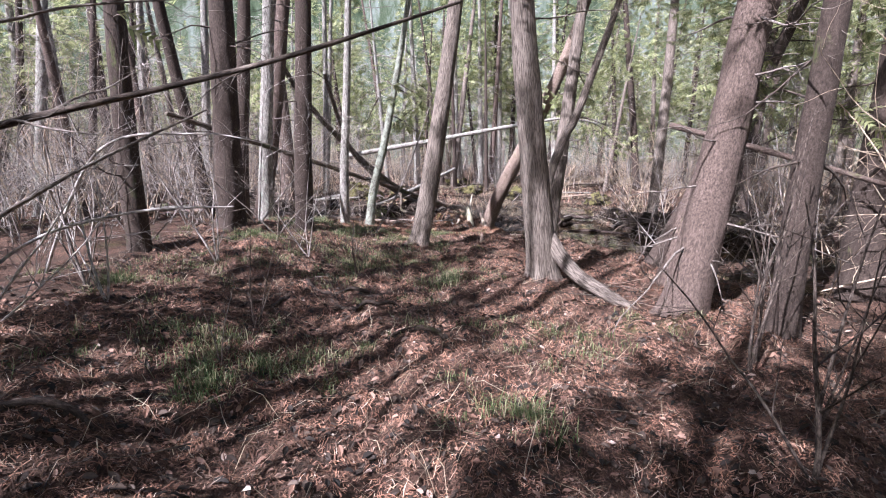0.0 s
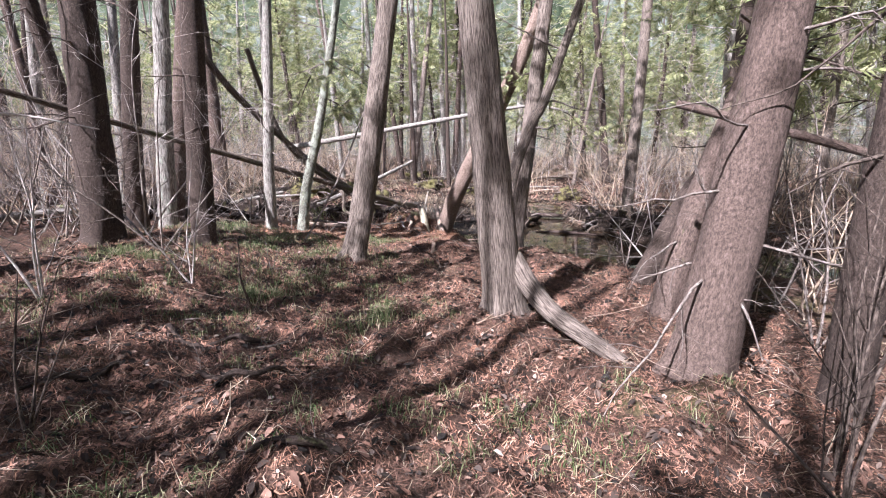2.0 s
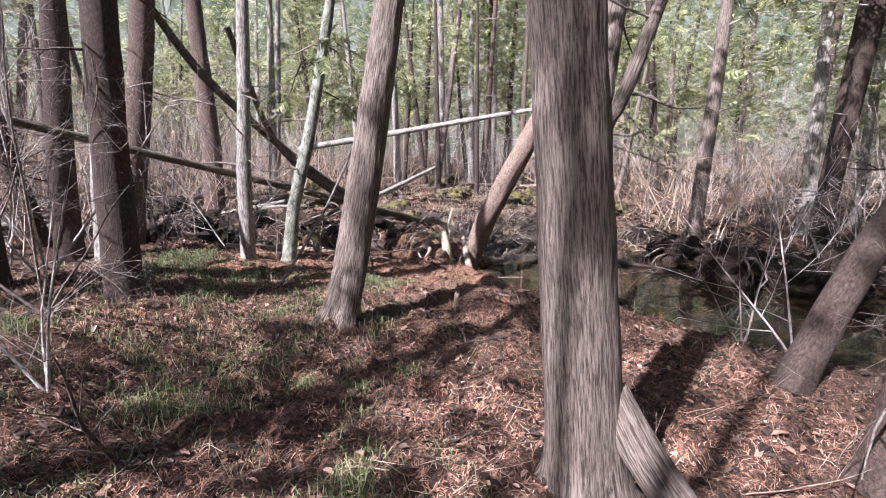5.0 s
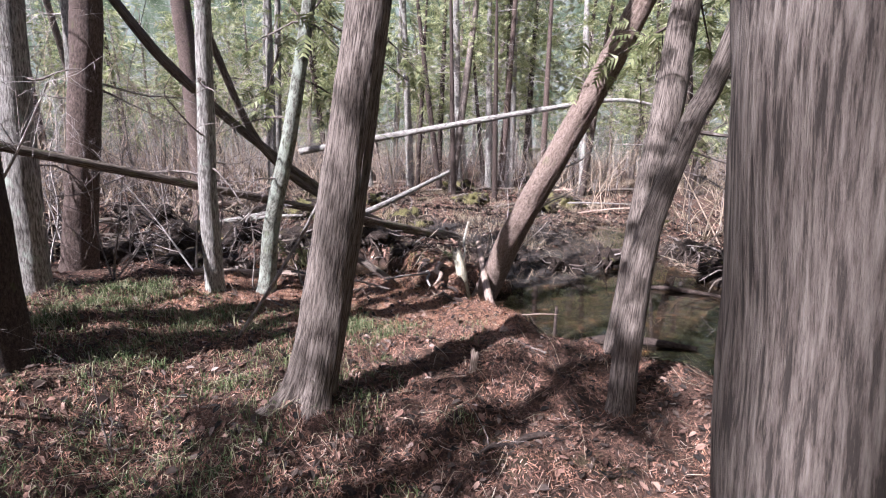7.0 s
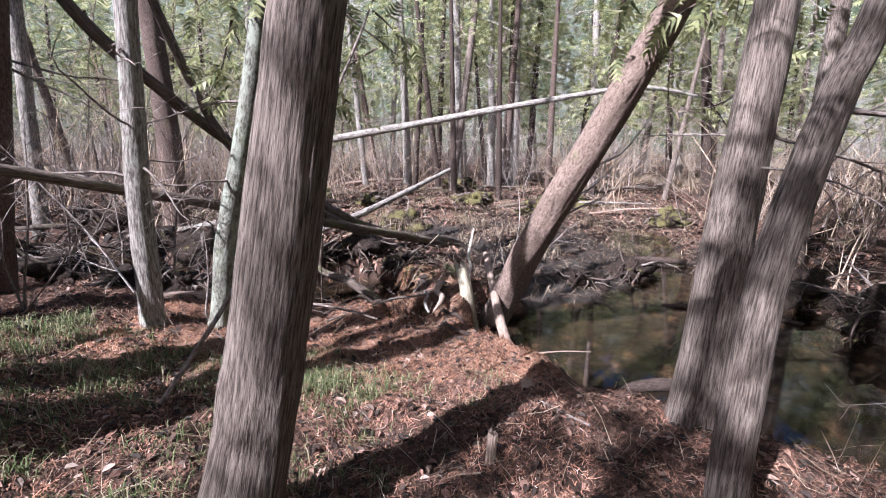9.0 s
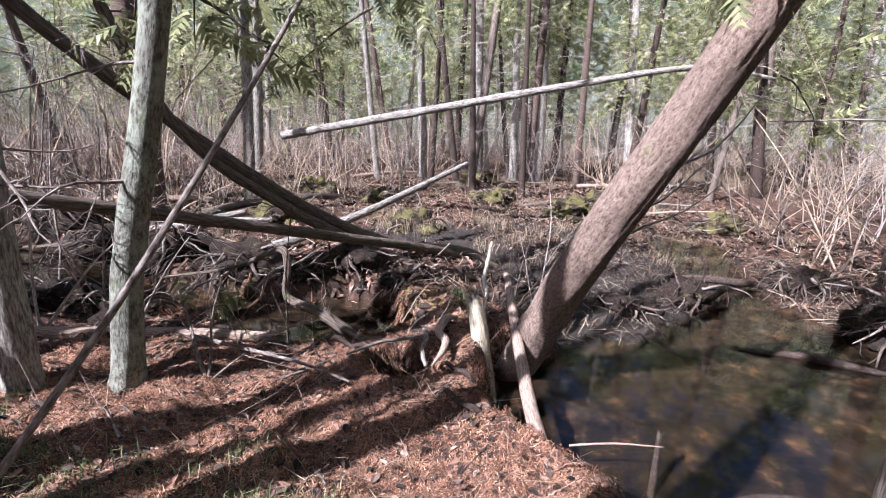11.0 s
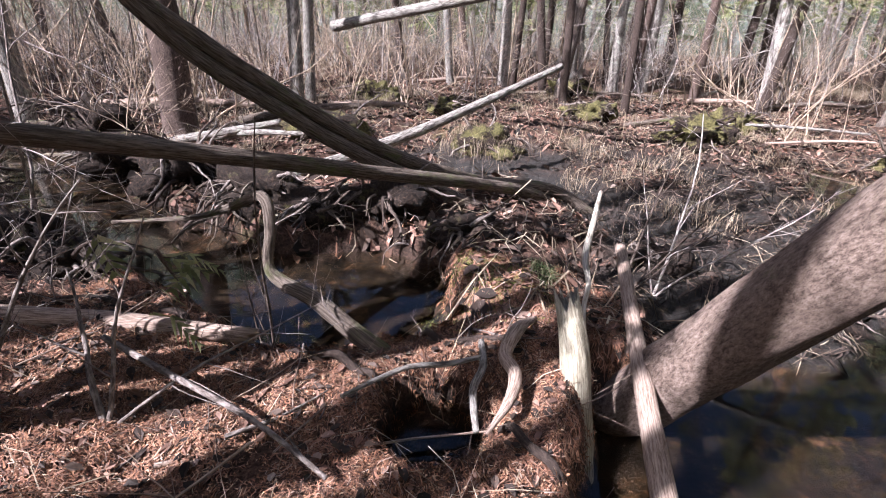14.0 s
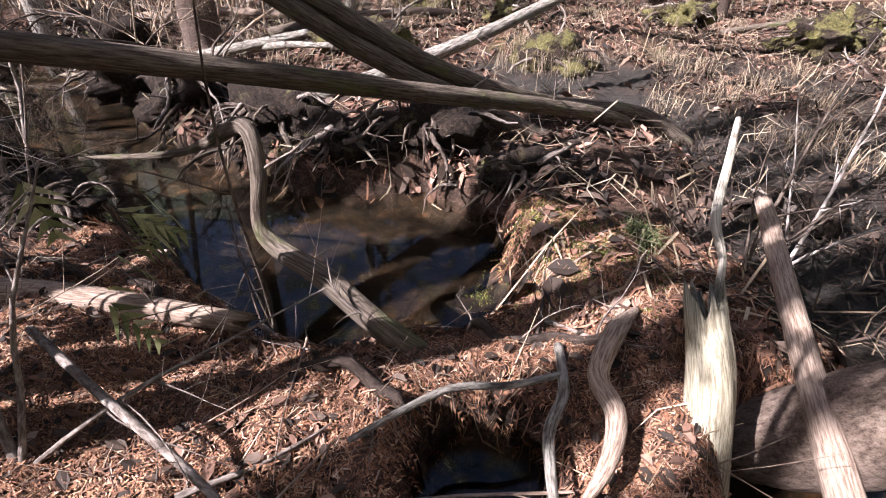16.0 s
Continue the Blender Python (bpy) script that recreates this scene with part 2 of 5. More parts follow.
def tube(geo, ctrl, sides=8, step=0.1, rough=0.0, flare=0.0, seed=0, furrow=0.0, jag=0.0, cap=True):
    """A stem along the control points: uneven, furrowed, with a flared, lobed foot and, if jag, a splintered far end."""
    c = np.asarray(ctrl, float)
    length = float(np.linalg.norm(np.diff(c[:, :3], axis=0), axis=1).sum())
    n = max(3, int(length / step) + 1)
    p = curve_points(ctrl, n)
    d = np.gradient(p[:, :3], axis=0)
    d /= np.linalg.norm(d, axis=1)[:, None] + 1e-9
    ref = np.array([0.31, 0.95, 0.05]) if abs(d.mean(0)[1]) < 0.8 else np.array([0.95, 0.1, 0.31])
    u = np.cross(d, ref)
    u /= np.linalg.norm(u, axis=1)[:, None] + 1e-9
    w = np.cross(d, u)
    th = np.linspace(0, 2 * math.pi, sides, endpoint=False)
    s = np.linspace(0, length, n)
    ca, sa = np.cos(th)[None, :], np.sin(th)[None, :]
    r = p[:, 3][:, None] * np.ones((1, sides))
    along = np.stack([r * ca, r * sa, s[:, None] + 0 * ca], -1) + seed * 1.37
    if rough:
        r = r * (1 + rough * vnoise(np.stack([ca + 0 * s[:, None], sa + 0 * s[:, None], s[:, None] * 2.5 + 0 * ca], -1) * 1.6, seed))
    if furrow:
        r = r + furrow * vnoise(along * np.array([55, 55, 4.0]), seed + 3) + 0.6 * furrow * vnoise(along * np.array([110, 110, 9.0]), seed + 5)
    if flare:
        lobes = 0.55 + 0.45 * np.cos(th * 4 + seed) + 0.25 * np.cos(th * 7 + 2 * seed)
        r = r * (1 + flare * np.exp(-s / 0.16)[:, None] * lobes[None, :])
    pos = p[:, None, :3] + r[..., None] * (ca[..., None] * u[:, None, :] + sa[..., None] * w[:, None, :])
    if jag:
        pos[-1] += d[-1] * (jag * RNG.random(sides))[:, None]
    v = pos.reshape(-1, 3)
    a = along.reshape(-1, 3)
    i = np.arange(n - 1)[:, None] * sides
    j = np.arange(sides)[None, :]
    k = (j + 1) % sides
    faces = np.stack([i + j, i + k, i + sides + k, i + sides + j], -1).reshape(-1, 4).tolist()
    if cap:
        faces.append(list(range(sides))[::-1])
        tip = p[-1, :3] - (d[-1] * jag * 0.3 if jag else 0)
        v = np.vstack([v, tip])
        a = np.vstack([a, a[-1]])
        e = (n - 1) * sides
        faces += [(e + q, e + (q + 1) % sides, len(v) - 1) for q in range(sides)]
    geo.add(v, faces, a)
    return p


def wander(start, way, length, r0, r1, bend, rg, sag=0.0, n=6):
    """Control points of a crooked branch."""
    p, d = np.array(start, float), np.array(way, float)
    d /= np.linalg.norm(d)
    out = [(*p, r0)]
    for i in range(n):
        d = d + rg.normal(0, bend, 3) + np.array([0, 0, -sag])
        d /= np.linalg.norm(d)
        p = p + d * length / n
        out.append((*p, r0 + (r1 - r0) * (i + 1) / n))
    return out


def branchy(geo, start, way, length, r0, rg, depth=2, bend=0.16, sag=0.0, kids=5, sides=4):
    """A branch with side twigs, and twigs on those."""
    c = wander(start, way, length, r0, r0 * 0.25, bend, rg, sag)
    tube(geo, c, sides, length / 8, cap=False)
    if depth <= 0:
        return c
    for q in range(kids):
        i = rg.integers(1, len(c) - 1)
        p, nx = np.array(c[i][:3]), np.array(c[i + 1][:3])
        t = (nx - p) / (np.linalg.norm(nx - p) + 1e-9)
        side = rg.normal(0, 1, 3)
        side -= t * side.dot(t)
        side /= np.linalg.norm(side) + 1e-9
        branchy(geo, p + (nx - p) * rg.random(), t * 0.6 + side * 0.8, length * rg.uniform(0.25, 0.5), c[i][3] * 0.55, rg, depth - 1, bend, sag, max(2, kids - 2), 3)
    return c


def spray(geo, at, way, size, rg):
    """A flat cedar spray: a fan of narrow leaflets with gaps between them."""
    d = np.array(way, float)
    d /= np.linalg.norm(d)
    s = np.cross(d, rg.normal(0, 1, 3) * 0.5 + np.array([0, 0, 1]))
    s /= np.linalg.norm(s) + 1e-9
    v, f = [], []
    for q in range(5):
        base = at + d * size * (0.12 + 0.17 * q)
        for sg in (-1, 1):
            tip = base + (d * 0.55 + s * sg * 0.8) * size * (0.5 - 0.07 * q) + np.array([0, 0, -0.12 * size * rg.random()])
            wd = (d * 0.8 - s * sg * 0.3) * size * 0.075
            k = len(v)
            v += [base - wd, base + wd, tip]
            f.append((k, k + 1, k + 2))
    geo.add(v, f)


def part(name, me, parent, label=""):
    ob = new(name, me)
    ob.parent = parent
    if label:
        tagged(ob, label)
    return ob


def root_empty(name, at, label, category, group=""):
    e = new(name)
    e.empty_display_size = 0.1
    e.location = at
    return tagged(e, label, category, group)


# ---- ground and water ----
STREAM = [(0.64, 10.35), (0.86, 9.6), (1.2, 9.42), (1.9, 9.5), (2.25, 9.2), (2.6, 8.85), (3.0, 8.55), (4.2, 7.5), (6.5, 6.8), (9, 7.5), (7, 9.8), (5.1, 10.7), (4.6, 11.7), (4.2, 12.9),
          (4.6, 14.4), (5.1, 16), (4.5, 17.3), (3.8, 16), (3.6, 14.2), (3.0, 12.2), (1.95, 11.55), (1.25, 11.3), (0.64, 10.95)]
POOL = [(-2.0, 11.05), (-2.6, 11.3), (-4, 11.6), (-6, 12.2), (-8, 13), (-8, 14.6), (-6, 14), (-4, 13), (-2.8, 12.3), (-2.3, 12.3), (-1.6, 12.0), (-0.9, 12.3), (-0.3, 12.1),
        (0.0, 11.4), (-0.15, 11.0), (-0.55, 10.76), (-0.95, 10.74), (-1.35, 10.85), (-1.7, 10.9)]
MUD = [(0.75, 11.5), (1.3, 11.0), (2.1, 11.2), (3.3, 11.5), (4.1, 13.6), (3.4, 16.5), (1.5, 17.6), (-0.3, 17.0), (-1.9, 16.4), (-2.2, 15.2), (-0.8, 14.2), (0.3, 13.6)]
HOLE = (0.04, 10.42)
WATER_Z = -0.40
POOL_Z = -0.28


def inside(poly, x, y):
    """Signed distance to a polygon's edge, negative inside."""
    d = np.full(x.shape, 1e9)
    inn = np.zeros(x.shape, bool)
    for (x0, y0), (x1, y1) in zip(poly, poly[1:] + poly[:1]):
        ex, ey = x1 - x0, y1 - y0
        t = np.clip(((x - x0) * ex + (y - y0) * ey) / (ex * ex + ey * ey), 0, 1)
        d = np.minimum(d, np.hypot(x - x0 - t * ex, y - y0 - t * ey))
        hit = ((y0 > y) != (y1 > y)) & (x < (x1 - x0) * (y - y0) / (y1 - y0 + 1e-12) + x0)
        inn ^= hit
    return np.where(inn, -d, d)


def step01(t):
    t = np.clip(t, 0, 1)
    return t * t * (3 - 2 * t)


MOUNDS = [(1.05, 5.4, 0.5, 0.06), (-0.45, 7.45, 0.5, 0.08), (2.35, 4.3, 0.6, 0.05), (-3.3, 7.2, 0.8, 0.12), (-2.2, 7.4, 0.6, 0.10), (0.15, 11.6, 0.35, 0.12), (0.5, 11.3, 0.3, 0.06),
          (-1.2, 13.0, 0.6, 0.16), (-0.6, 16.2, 0.9, 0.15), (-2.3, 14.4, 0.7, 0.2), (2.6, 17.6, 1.2, 0.2), (-0.65, 4.2, 0.25, 0.10), (-2.0, 2.0, 0.35, 0.14), (-0.2, 3.4, 0.22, 0.10)]


def terrain(x, y):
    """Height, wetness and underwater share of the ground."""
    x, y = np.asarray(x, float), np.asarray(y, float)
    wob = 0.10 * vnoise(xyz(x, y) * 3.1, 21) + 0.05 * vnoise(xyz(x, y) * 8.0, 22)
    near = np.exp(-((y - 6) / 30) ** 2 - (x / 30) ** 2)
    h = 0.24 * step01((-x - 0.9) / 1.6) * step01((10.8 - y) / 1.0 + 0.2) - 0.05 * step01((x - 1.2) / 2)
    h -= 0.10 * step01((y - 8.2) / 1.5)
    h = h + 0.05 * vnoise(xyz(x, y) * 0.9, 1) + 0.055 * vnoise(xyz(x, y) * 2.3, 2) + 0.045 * vnoise(xyz(x, y) * 5.3, 3) + 0.016 * vnoise(xyz(x, y) * 15, 4)
    for mx, my, mr, mh in MOUNDS:
        h = h + mh * np.exp(-((x - mx) ** 2 + (y - my) ** 2) / mr ** 2)
    h = h + 0.16 * np.maximum(0, vnoise(xyz(x, y) * 0.55, 9)) * step01((y - 13) / 4)
    h = h - 0.2 * step01((y - 10.6) / 0.8) * step01((x - 1.0) / 0.6) * step01((24 - y) / 6)
    dm = inside(MUD, x, y) + wob * 1.2
    mud = step01(0.3 - dm / 0.9)
    h = h * (1 - mud) + mud * (-0.31 + 0.07 * vnoise(xyz(x, y) * 2.5, 6) + 0.04 * vnoise(xyz(x, y) * 11, 7))
    ds = inside(STREAM, x, y)
    shore = step01(1 - ds / 1.0) * step01((x - 1.05) / 0.5)
    h = h * (1 - shore) + shore * (-0.345 + 0.25 * (h + 0.1))
    dw = np.minimum(ds + wob * 0.9, inside(POOL, x, y) + wob)
    dh = np.hypot((x - HOLE[0]) / 0.95, (y - HOLE[1]) / 1.15) - 0.25 + wob * 0.25
    cut = np.maximum(step01(0.4 - dw / 0.16), step01(0.4 - dh / 0.07))
    dw = np.minimum(dw, dh)
    floor_z = -0.58 + 0.07 * vnoise(xyz(x, y) * 1.7, 8) + 0.03 * vnoise(xyz(x, y) * 7, 8)
    h = h * (1 - cut) + cut * floor_z
    wet = np.clip(np.maximum(mud * step01((-0.2 - h) / 0.12), step01((0.06 - dw) / 0.2)), 0, 1)
    under = step01((-0.42 - h) / 0.06)
    far = np.hypot(x, y - 6)
    h = h + 0.6 * step01((far - 25) / 60) * vnoise(xyz(x, y) * 0.06, 5)
    return h, wet, under


def height(x, y):
    return float(terrain(np.array([x]), np.array([y]))[0][0])


def spaced(lo, hi, step, out_lo, out_hi, grow):
    mid = list(np.arange(lo, hi, step))
    a, s = mid[-1], step
    while a < out_hi:
        s *= grow
        a += s
        mid.append(a)
    a, s = mid[0], step
    while a > out_lo:
        s *= grow
        a -= s
        mid.insert(0, a)
    return np.array(mid)


def build_ground():
    gx, gy = spaced(-3.2, 4.2, 0.04, -400, 400, 1.09), spaced(1.0, 15.4, 0.045, -300, 500, 1.09)
    x, y = np.meshgrid(gx, gy)
    h, wet, under = terrain(x, y)
    n, m = x.shape
    idx = np.arange(n * m).reshape(n, m)
    f = np.stack([idx[:-1, :-1], idx[:-1, 1:], idx[1:, 1:], idx[1:, :-1]], -1).reshape(-1, 4)
    me = bpy.data.meshes.new("ground")
    me.from_pydata(np.stack([x, y, h], -1).reshape(-1, 3).tolist(), [], f.tolist())
    at = me.attributes.new("wet", "FLOAT_VECTOR", "POINT")
    at.data.foreach_set("vector", np.stack([wet, under, wet * 0], -1).astype(np.float32).ravel())
    me.polygons.foreach_set("use_smooth", np.ones(len(me.polygons), bool))
    me.materials.append(GROUND)
    tagged(new("ground", me), "forest floor of rust-brown needles and mud", "ground", kind="structure")


def build_water(name, poly, label, level=WATER_Z):
    grow = 0.2
    cx, cy = np.mean([p[0] for p in poly]), np.mean([p[1] for p in poly])
    bm = bmesh.new()
    vs = []
    for px, py in poly:
        d = math.hypot(px - cx, py - cy)
        vs.append(bm.verts.new((px + (px - cx) / d * grow, py + (py - cy) / d * grow, level)))
    bm.faces.new(vs)
    bmesh.ops.triangulate(bm, faces=bm.faces)
    bmesh.ops.recalc_face_normals(bm, faces=bm.faces)
    for f in bm.faces:
        if f.normal.z < 0:
            f.normal_flip()
    me = bpy.data.meshes.new(name)
    bm.to_mesh(me)
    bm.free()
    me.materials.append(WATER)
    ob = tagged(new(name, me), label, "water", kind="structure")
    ob.visible_shadow = False


build_ground()
build_water("water", STREAM, "still brown stream water reflecting the trees")
build_water("water", POOL, "dark pool under fallen logs", POOL_Z)
build_water("water", [(HOLE[0] + 0.16 * math.cos(a), HOLE[1] + 0.20 * math.sin(a)) for a in np.linspace(0, 6.28, 13)[:-1]], "water in a round hole between roots", POOL_Z)


# ---- trees near the path ----
def crown_mesh(rg, z0, z1, wide, count, size=0.34):
    g = Geo()
    for q in range(count):
        t = rg.random()
        z = z0 + (z1 - z0) * t
        r = wide * (1 - 0.7 * t) * math.sqrt(rg.random())
        a = rg.random() * 6.283
        way = np.array([math.cos(a), math.sin(a), -0.35 + 0.5 * rg.random()])
        at = np.array([r * math.cos(a), r * math.sin(a), z - 0.25 * r])
        for k in range(3):
            spray(g, at + rg.normal(0, 0.14, 3), way + rg.normal(0, 0.45, 3), size * rg.uniform(0.6, 1.2), rg)
    return g.mesh("crown", FROND, False)


THIN_CROWNS = [crown_mesh(np.random.default_rng(50 + i), 0.0, 5.0, 1.8, 130, 0.36) for i in range(4)]
CROWNS = [crown_mesh(np.random.default_rng(40 + i), 0.0, 5.0, 1.7, 260) for i in range(4)]


def tree(ctrl, dia, mat, label, group="", flare=0.5, top=9.0, limbs=6, limb_from=1.6, crown=True, seed=1, sides=28, step=0.06, furrow=0.0, crown_z=4.5, rough=0.06):
    """A standing tree on its control points (x, y, z); above the last one it runs on straight to its top."""
    rg = np.random.default_rng(seed)
    p = [np.array(c, float) for c in ctrl]
    base = p[0].copy()
    base[2] = height(base[0], base[1]) - 0.06
    p[0] = base
    d = (p[-1] - p[-2]) / np.linalg.norm(p[-1] - p[-2])
    hi = p[-1][2]
    way = d * 0.75 + np.array([0, 0, 0.25])
    way /= np.linalg.norm(way)
    p.append(p[-1] + way * max(0.5, (top - hi) * 0.5) / max(way[2], 0.3))
    p.append(p[-1] + (way * 0.6 + np.array([0, 0, 0.4])) * max(0.5, (top - hi) * 0.5) / max(way[2], 0.3))
    c = []
    for q in p:
        t = np.clip((q[2] - base[2]) / top, 0, 1)
        c.append((*(q - base), dia / 2 * (1 - 0.72 * t)))
    e = root_empty("cedar_tree" if mat is BARK_CEDAR else "tree", base, label, "tree", group)
    g = Geo()
    path = tube(g, c, sides, step, rough, flare, seed, furrow)
    part("trunk", g.mesh("trunk", mat), e)
    for q in range(limbs):
        z = limb_from + (top * 0.6 - limb_from) * rg.random() ** 1.3
        i = int(np.argmin(np.abs(path[:, 2] - z)))
        a = rg.random() * 6.283
        lg = Geo()
        branchy(lg, path[i, :3], (math.cos(a), math.sin(a), rg.uniform(-0.25, 0.3)), rg.uniform(0.5, 1.5), rg.uniform(0.008, 0.016), rg, 2, 0.18, 0.03, 4)
        part("limb", lg.mesh("limb", TWIG_DARK if mat is BARK_DARK else TWIG_MID), e)
    if crown:
        ob = part("crown", THIN_CROWNS[seed % 4], e)
        i = int(np.argmin(np.abs(path[:, 2] - crown_z)))
        ob.location = path[i, :3]
        ob.rotation_euler = (0, 0, rg.random() * 6.28)
    return e


NEAR = "trees by the path"
t1 = tree([(1.19, 5.42, 0), (1.095, 5.42, 0.8), (0.99, 5.42, 1.7), (0.83, 5.41, 3.1)], 0.345, BARK_CEDAR, "cedar with grey-brown shreddy bark and a long root", NEAR, 0.75, 9, 5, 2.9, True, 1, 80, 0.03, 0.0042)
g = Geo()
tube(g, [(0.05, 0.0, 0.56, 0.08), (0.15, -0.16, 0.36, 0.085), (0.28, -0.44, 0.20, 0.078), (0.45, -0.72, 0.11, 0.068), (0.72, -1.04, -0.03, 0.042)], 20, 0.04, 0.08, 0, 3, 0.002)
part("root", g.mesh("root", BARK_CEDAR), t1, "thick arching root that meets the ground")
tree([(-0.42, 7.5, 0), (-0.31, 7.56, 0.45), (-0.1, 7.67, 1.7), (0.2, 7.84, 3.8)], 0.31, BARK_CEDAR, "cedar with vertical shreddy bark and spreading foot", NEAR, 0.9, 9, 5, 3.2, False, 2, 80, 0.03, 0.0042)
tree([(1.93, 8.55, 0), (2.05, 8.66, 0.9), (2.3, 8.92, 2.59)], 0.29, BARK_CEDAR, "cedar trunk on the stream bank, leaning slightly", NEAR, 0.35, 8.5, 6, 1.6, True, 3, 64, 0.03, 0.004)
tree([(1.62, 7.66, 0), (1.64, 7.7, 0.5), (1.74, 7.8, 1.1), (2.0, 7.98, 1.75), (2.33, 8.18, 2.4)], 0.165, BARK_CEDAR, "slender bowed cedar crossing its neighbour", NEAR, 0.35, 8, 5, 1.8, True, 5, 48, 0.03, 0.003)
tree([(2.27, 4.27, 0), (2.45, 4.39, 0.8), (2.81, 4.65, 2.51)], 0.40, BARK_SCALY, "leaning tree with scaly pinkish-brown bark and moss", NEAR, 0.5, 9, 16, 0.7, True, 6, 64, 0.03, 0.004)
tree([(2.72, 5.54, 0), (2.95, 5.64, 0.8), (3.61, 5.9, 2.49)], 0.27, BARK_SCALY, "scaly-barked leaning tree beside the stream", NEAR, 0.5, 8, 14, 0.7, True, 7, 48, 0.04, 0.005)
tree([(2.98, 6.55, 0), (3.55, 6.8, 0.81), (4.2, 7.0, 1.78)], 0.24, BARK_DARK, "dark leaning tree at the water's edge", NEAR, 0.3, 7, 8, 0.9, True, 8, 32, 0.05)
tree([(2.98, 3.92, 0), (3.0, 3.95, 1.0), (3.08, 3.99, 2.67)], 0.25, BARK_DARK, "dark straight trunk among bare brush", NEAR, 0.4, 8, 10, 1.0, True, 9, 40, 0.05)
tree([(4.6, 5.0, 0), (4.7, 5.1, 1.2), (4.8, 5.2, 3)], 0.5, BARK_DARK, "thick dark trunk in the brush", NEAR, 0.5, 9, 8, 1.0, True, 10, 40, 0.05)
tree([(-3.29, 7.24, 0), (-3.25, 7.24, 1.2), (-3.15, 7.24, 3.62)], 0.42, BARK_DARK, "thick tree with spreading roots, its bark darkened for shade", NEAR, 0.7, 10, 12, 0.9, False, 11, 40, 0.05)
tree([(-3.93, 6.0, 0), (-3.93, 6.0, 1.6), (-3.87, 6.0, 3.26)], 0.28, BARK_DARK, "dark leaning tree with bare snags", NEAR, 0.4, 9, 10, 0.8, False, 12, 32, 0.05)
tree([(-2.2, 7.4, 0), (-2.15, 7.4, 1.5), (-2.01, 7.35, 3.64)], 0.29, BARK_DARK, "straight dark tree with bare twigs", NEAR, 0.5, 10, 12, 0.8, False, 13, 32, 0.05)
tree([(-3.4, 8.97, 0), (-3.3, 8.97, 1.5), (-3.06, 8.97, 4.13)], 0.27, BARK_GREY, "pale grey smooth-barked tree", NEAR, 0.3, 10, 8, 1.0, False, 14, 28, 0.06)
tree([(-3.84, 8.95, 0), (-3.75, 8.95, 1.5), (-3.52, 8.95, 3.66)], 0.29, BARK_DARK, "dark tree beside a pale one", NEAR, 0.4, 10, 10, 1.0, False, 15, 28, 0.06)
tree([(-3.9, 10.12, 0), (-3.75, 10.12, 0.9), (-3.39, 10.12, 2.88)], 0.36, BARK_SCALY, "broad scaly tree near the dark pool", NEAR, 0.5, 10, 10, 1.0, False, 16, 32, 0.05)
tree([(-1.54, 9.76, 0), (-1.42, 9.76, 0.8), (-1.11, 9.76, 2.02)], 0.18, BARK_LICHEN, "slim tree mottled with pale green lichen", NEAR, 0.5, 7, 6, 1.0, False, 17, 32, 0.04)
tree([(-2.0, 9.56, 0), (-1.97, 9.55, 1.2), (-1.86, 9.54, 2.73)], 0.19, BARK_GREY, "slim grey tree by the pool", NEAR, 0.4, 8, 7, 1.0, False, 18, 28, 0.05)
tree([(-4.85, 14.8, 0), (-4.8, 14.8, 1.5), (-4.9, 14.8, 4)], 0.46, BARK_SCALY, "broad grey-brown trunk behind the pool", NEAR, 0.5, 11, 6, 2.0, False, 19, 24, 0.1)
tree([(-4.2, 17.0, 0), (-4.1, 17, 2), (-4.0, 17, 5)], 0.24, BARK_GREY, "pale slim trunk among bare brush", NEAR, 0.3, 11, 6, 2.0, True, 20, 20, 0.1)
tree([(0.65, 22.5, 0), (0.6, 22.5, 2), (0.5, 22.5, 6)], 0.36, BARK_GREY, "grey trunk across the mud flat", NEAR, 0.6, 12, 8, 2.5, True, 21, 20, 0.1)
tree([(-1.3, 24.5, 0), (-1.35, 24.5, 2), (-1.5, 24.5, 6)], 0.34, BARK_GREY, "grey trunk across the mud flat", NEAR, 0.4, 12, 8, 2.5, True, 22, 20, 0.1)
tree([(1.95, 24.5, 0), (1.9, 24.5, 2), (1.8, 24.5, 6)], 0.30, BARK_GREY, "slim grey trunk in the thicket", NEAR, 0.6, 12, 8, 2.5, True, 23, 20, 0.1)
tree([(2.8, 24.8, 0), (2.85, 24.8, 2), (2.8, 24.8, 6)], 0.36, BARK_GREY, "slim grey trunk in the thicket", NEAR, 0.8, 12, 8, 2.5, True, 24, 20, 0.1)

# the leaning trunk that hangs over the stream
leaner = root_empty("leaning_tree", (0.86, 11.08, -0.6), "half-fallen tree leaning over the stream, sunlight painted into its bark", "tree")
g = Geo()
tube(g, [(0, 0, 0, 0.165), (0.15, -0.18, 0.42, 0.16), (0.40, -0.56, 1.22, 0.15), (0.92, -1.04, 2.44, 0.13), (1.45, -1.45, 3.75, 0.11), (2.0, -1.8, 5.6, 0.06)], 64, 0.03, 0.07, 0.15, 4, 0.006)
part("trunk", g.mesh("trunk", BARK_SCALY_LIT), leaner)
rg = np.random.default_rng(5)
for z, s in ((0.6, 0.06), (0.75, 0.09), (0.55, 0.12)):
    g = Geo()
    branchy(g, np.array([0.92, -1.04, 2.44]) * z + rg.normal(0, 0.02, 3), (0.5, -0.2, 0.5), 0.9, 0.012, rg, 2)
    part("limb", g.mesh("limb", TWIG), leaner)


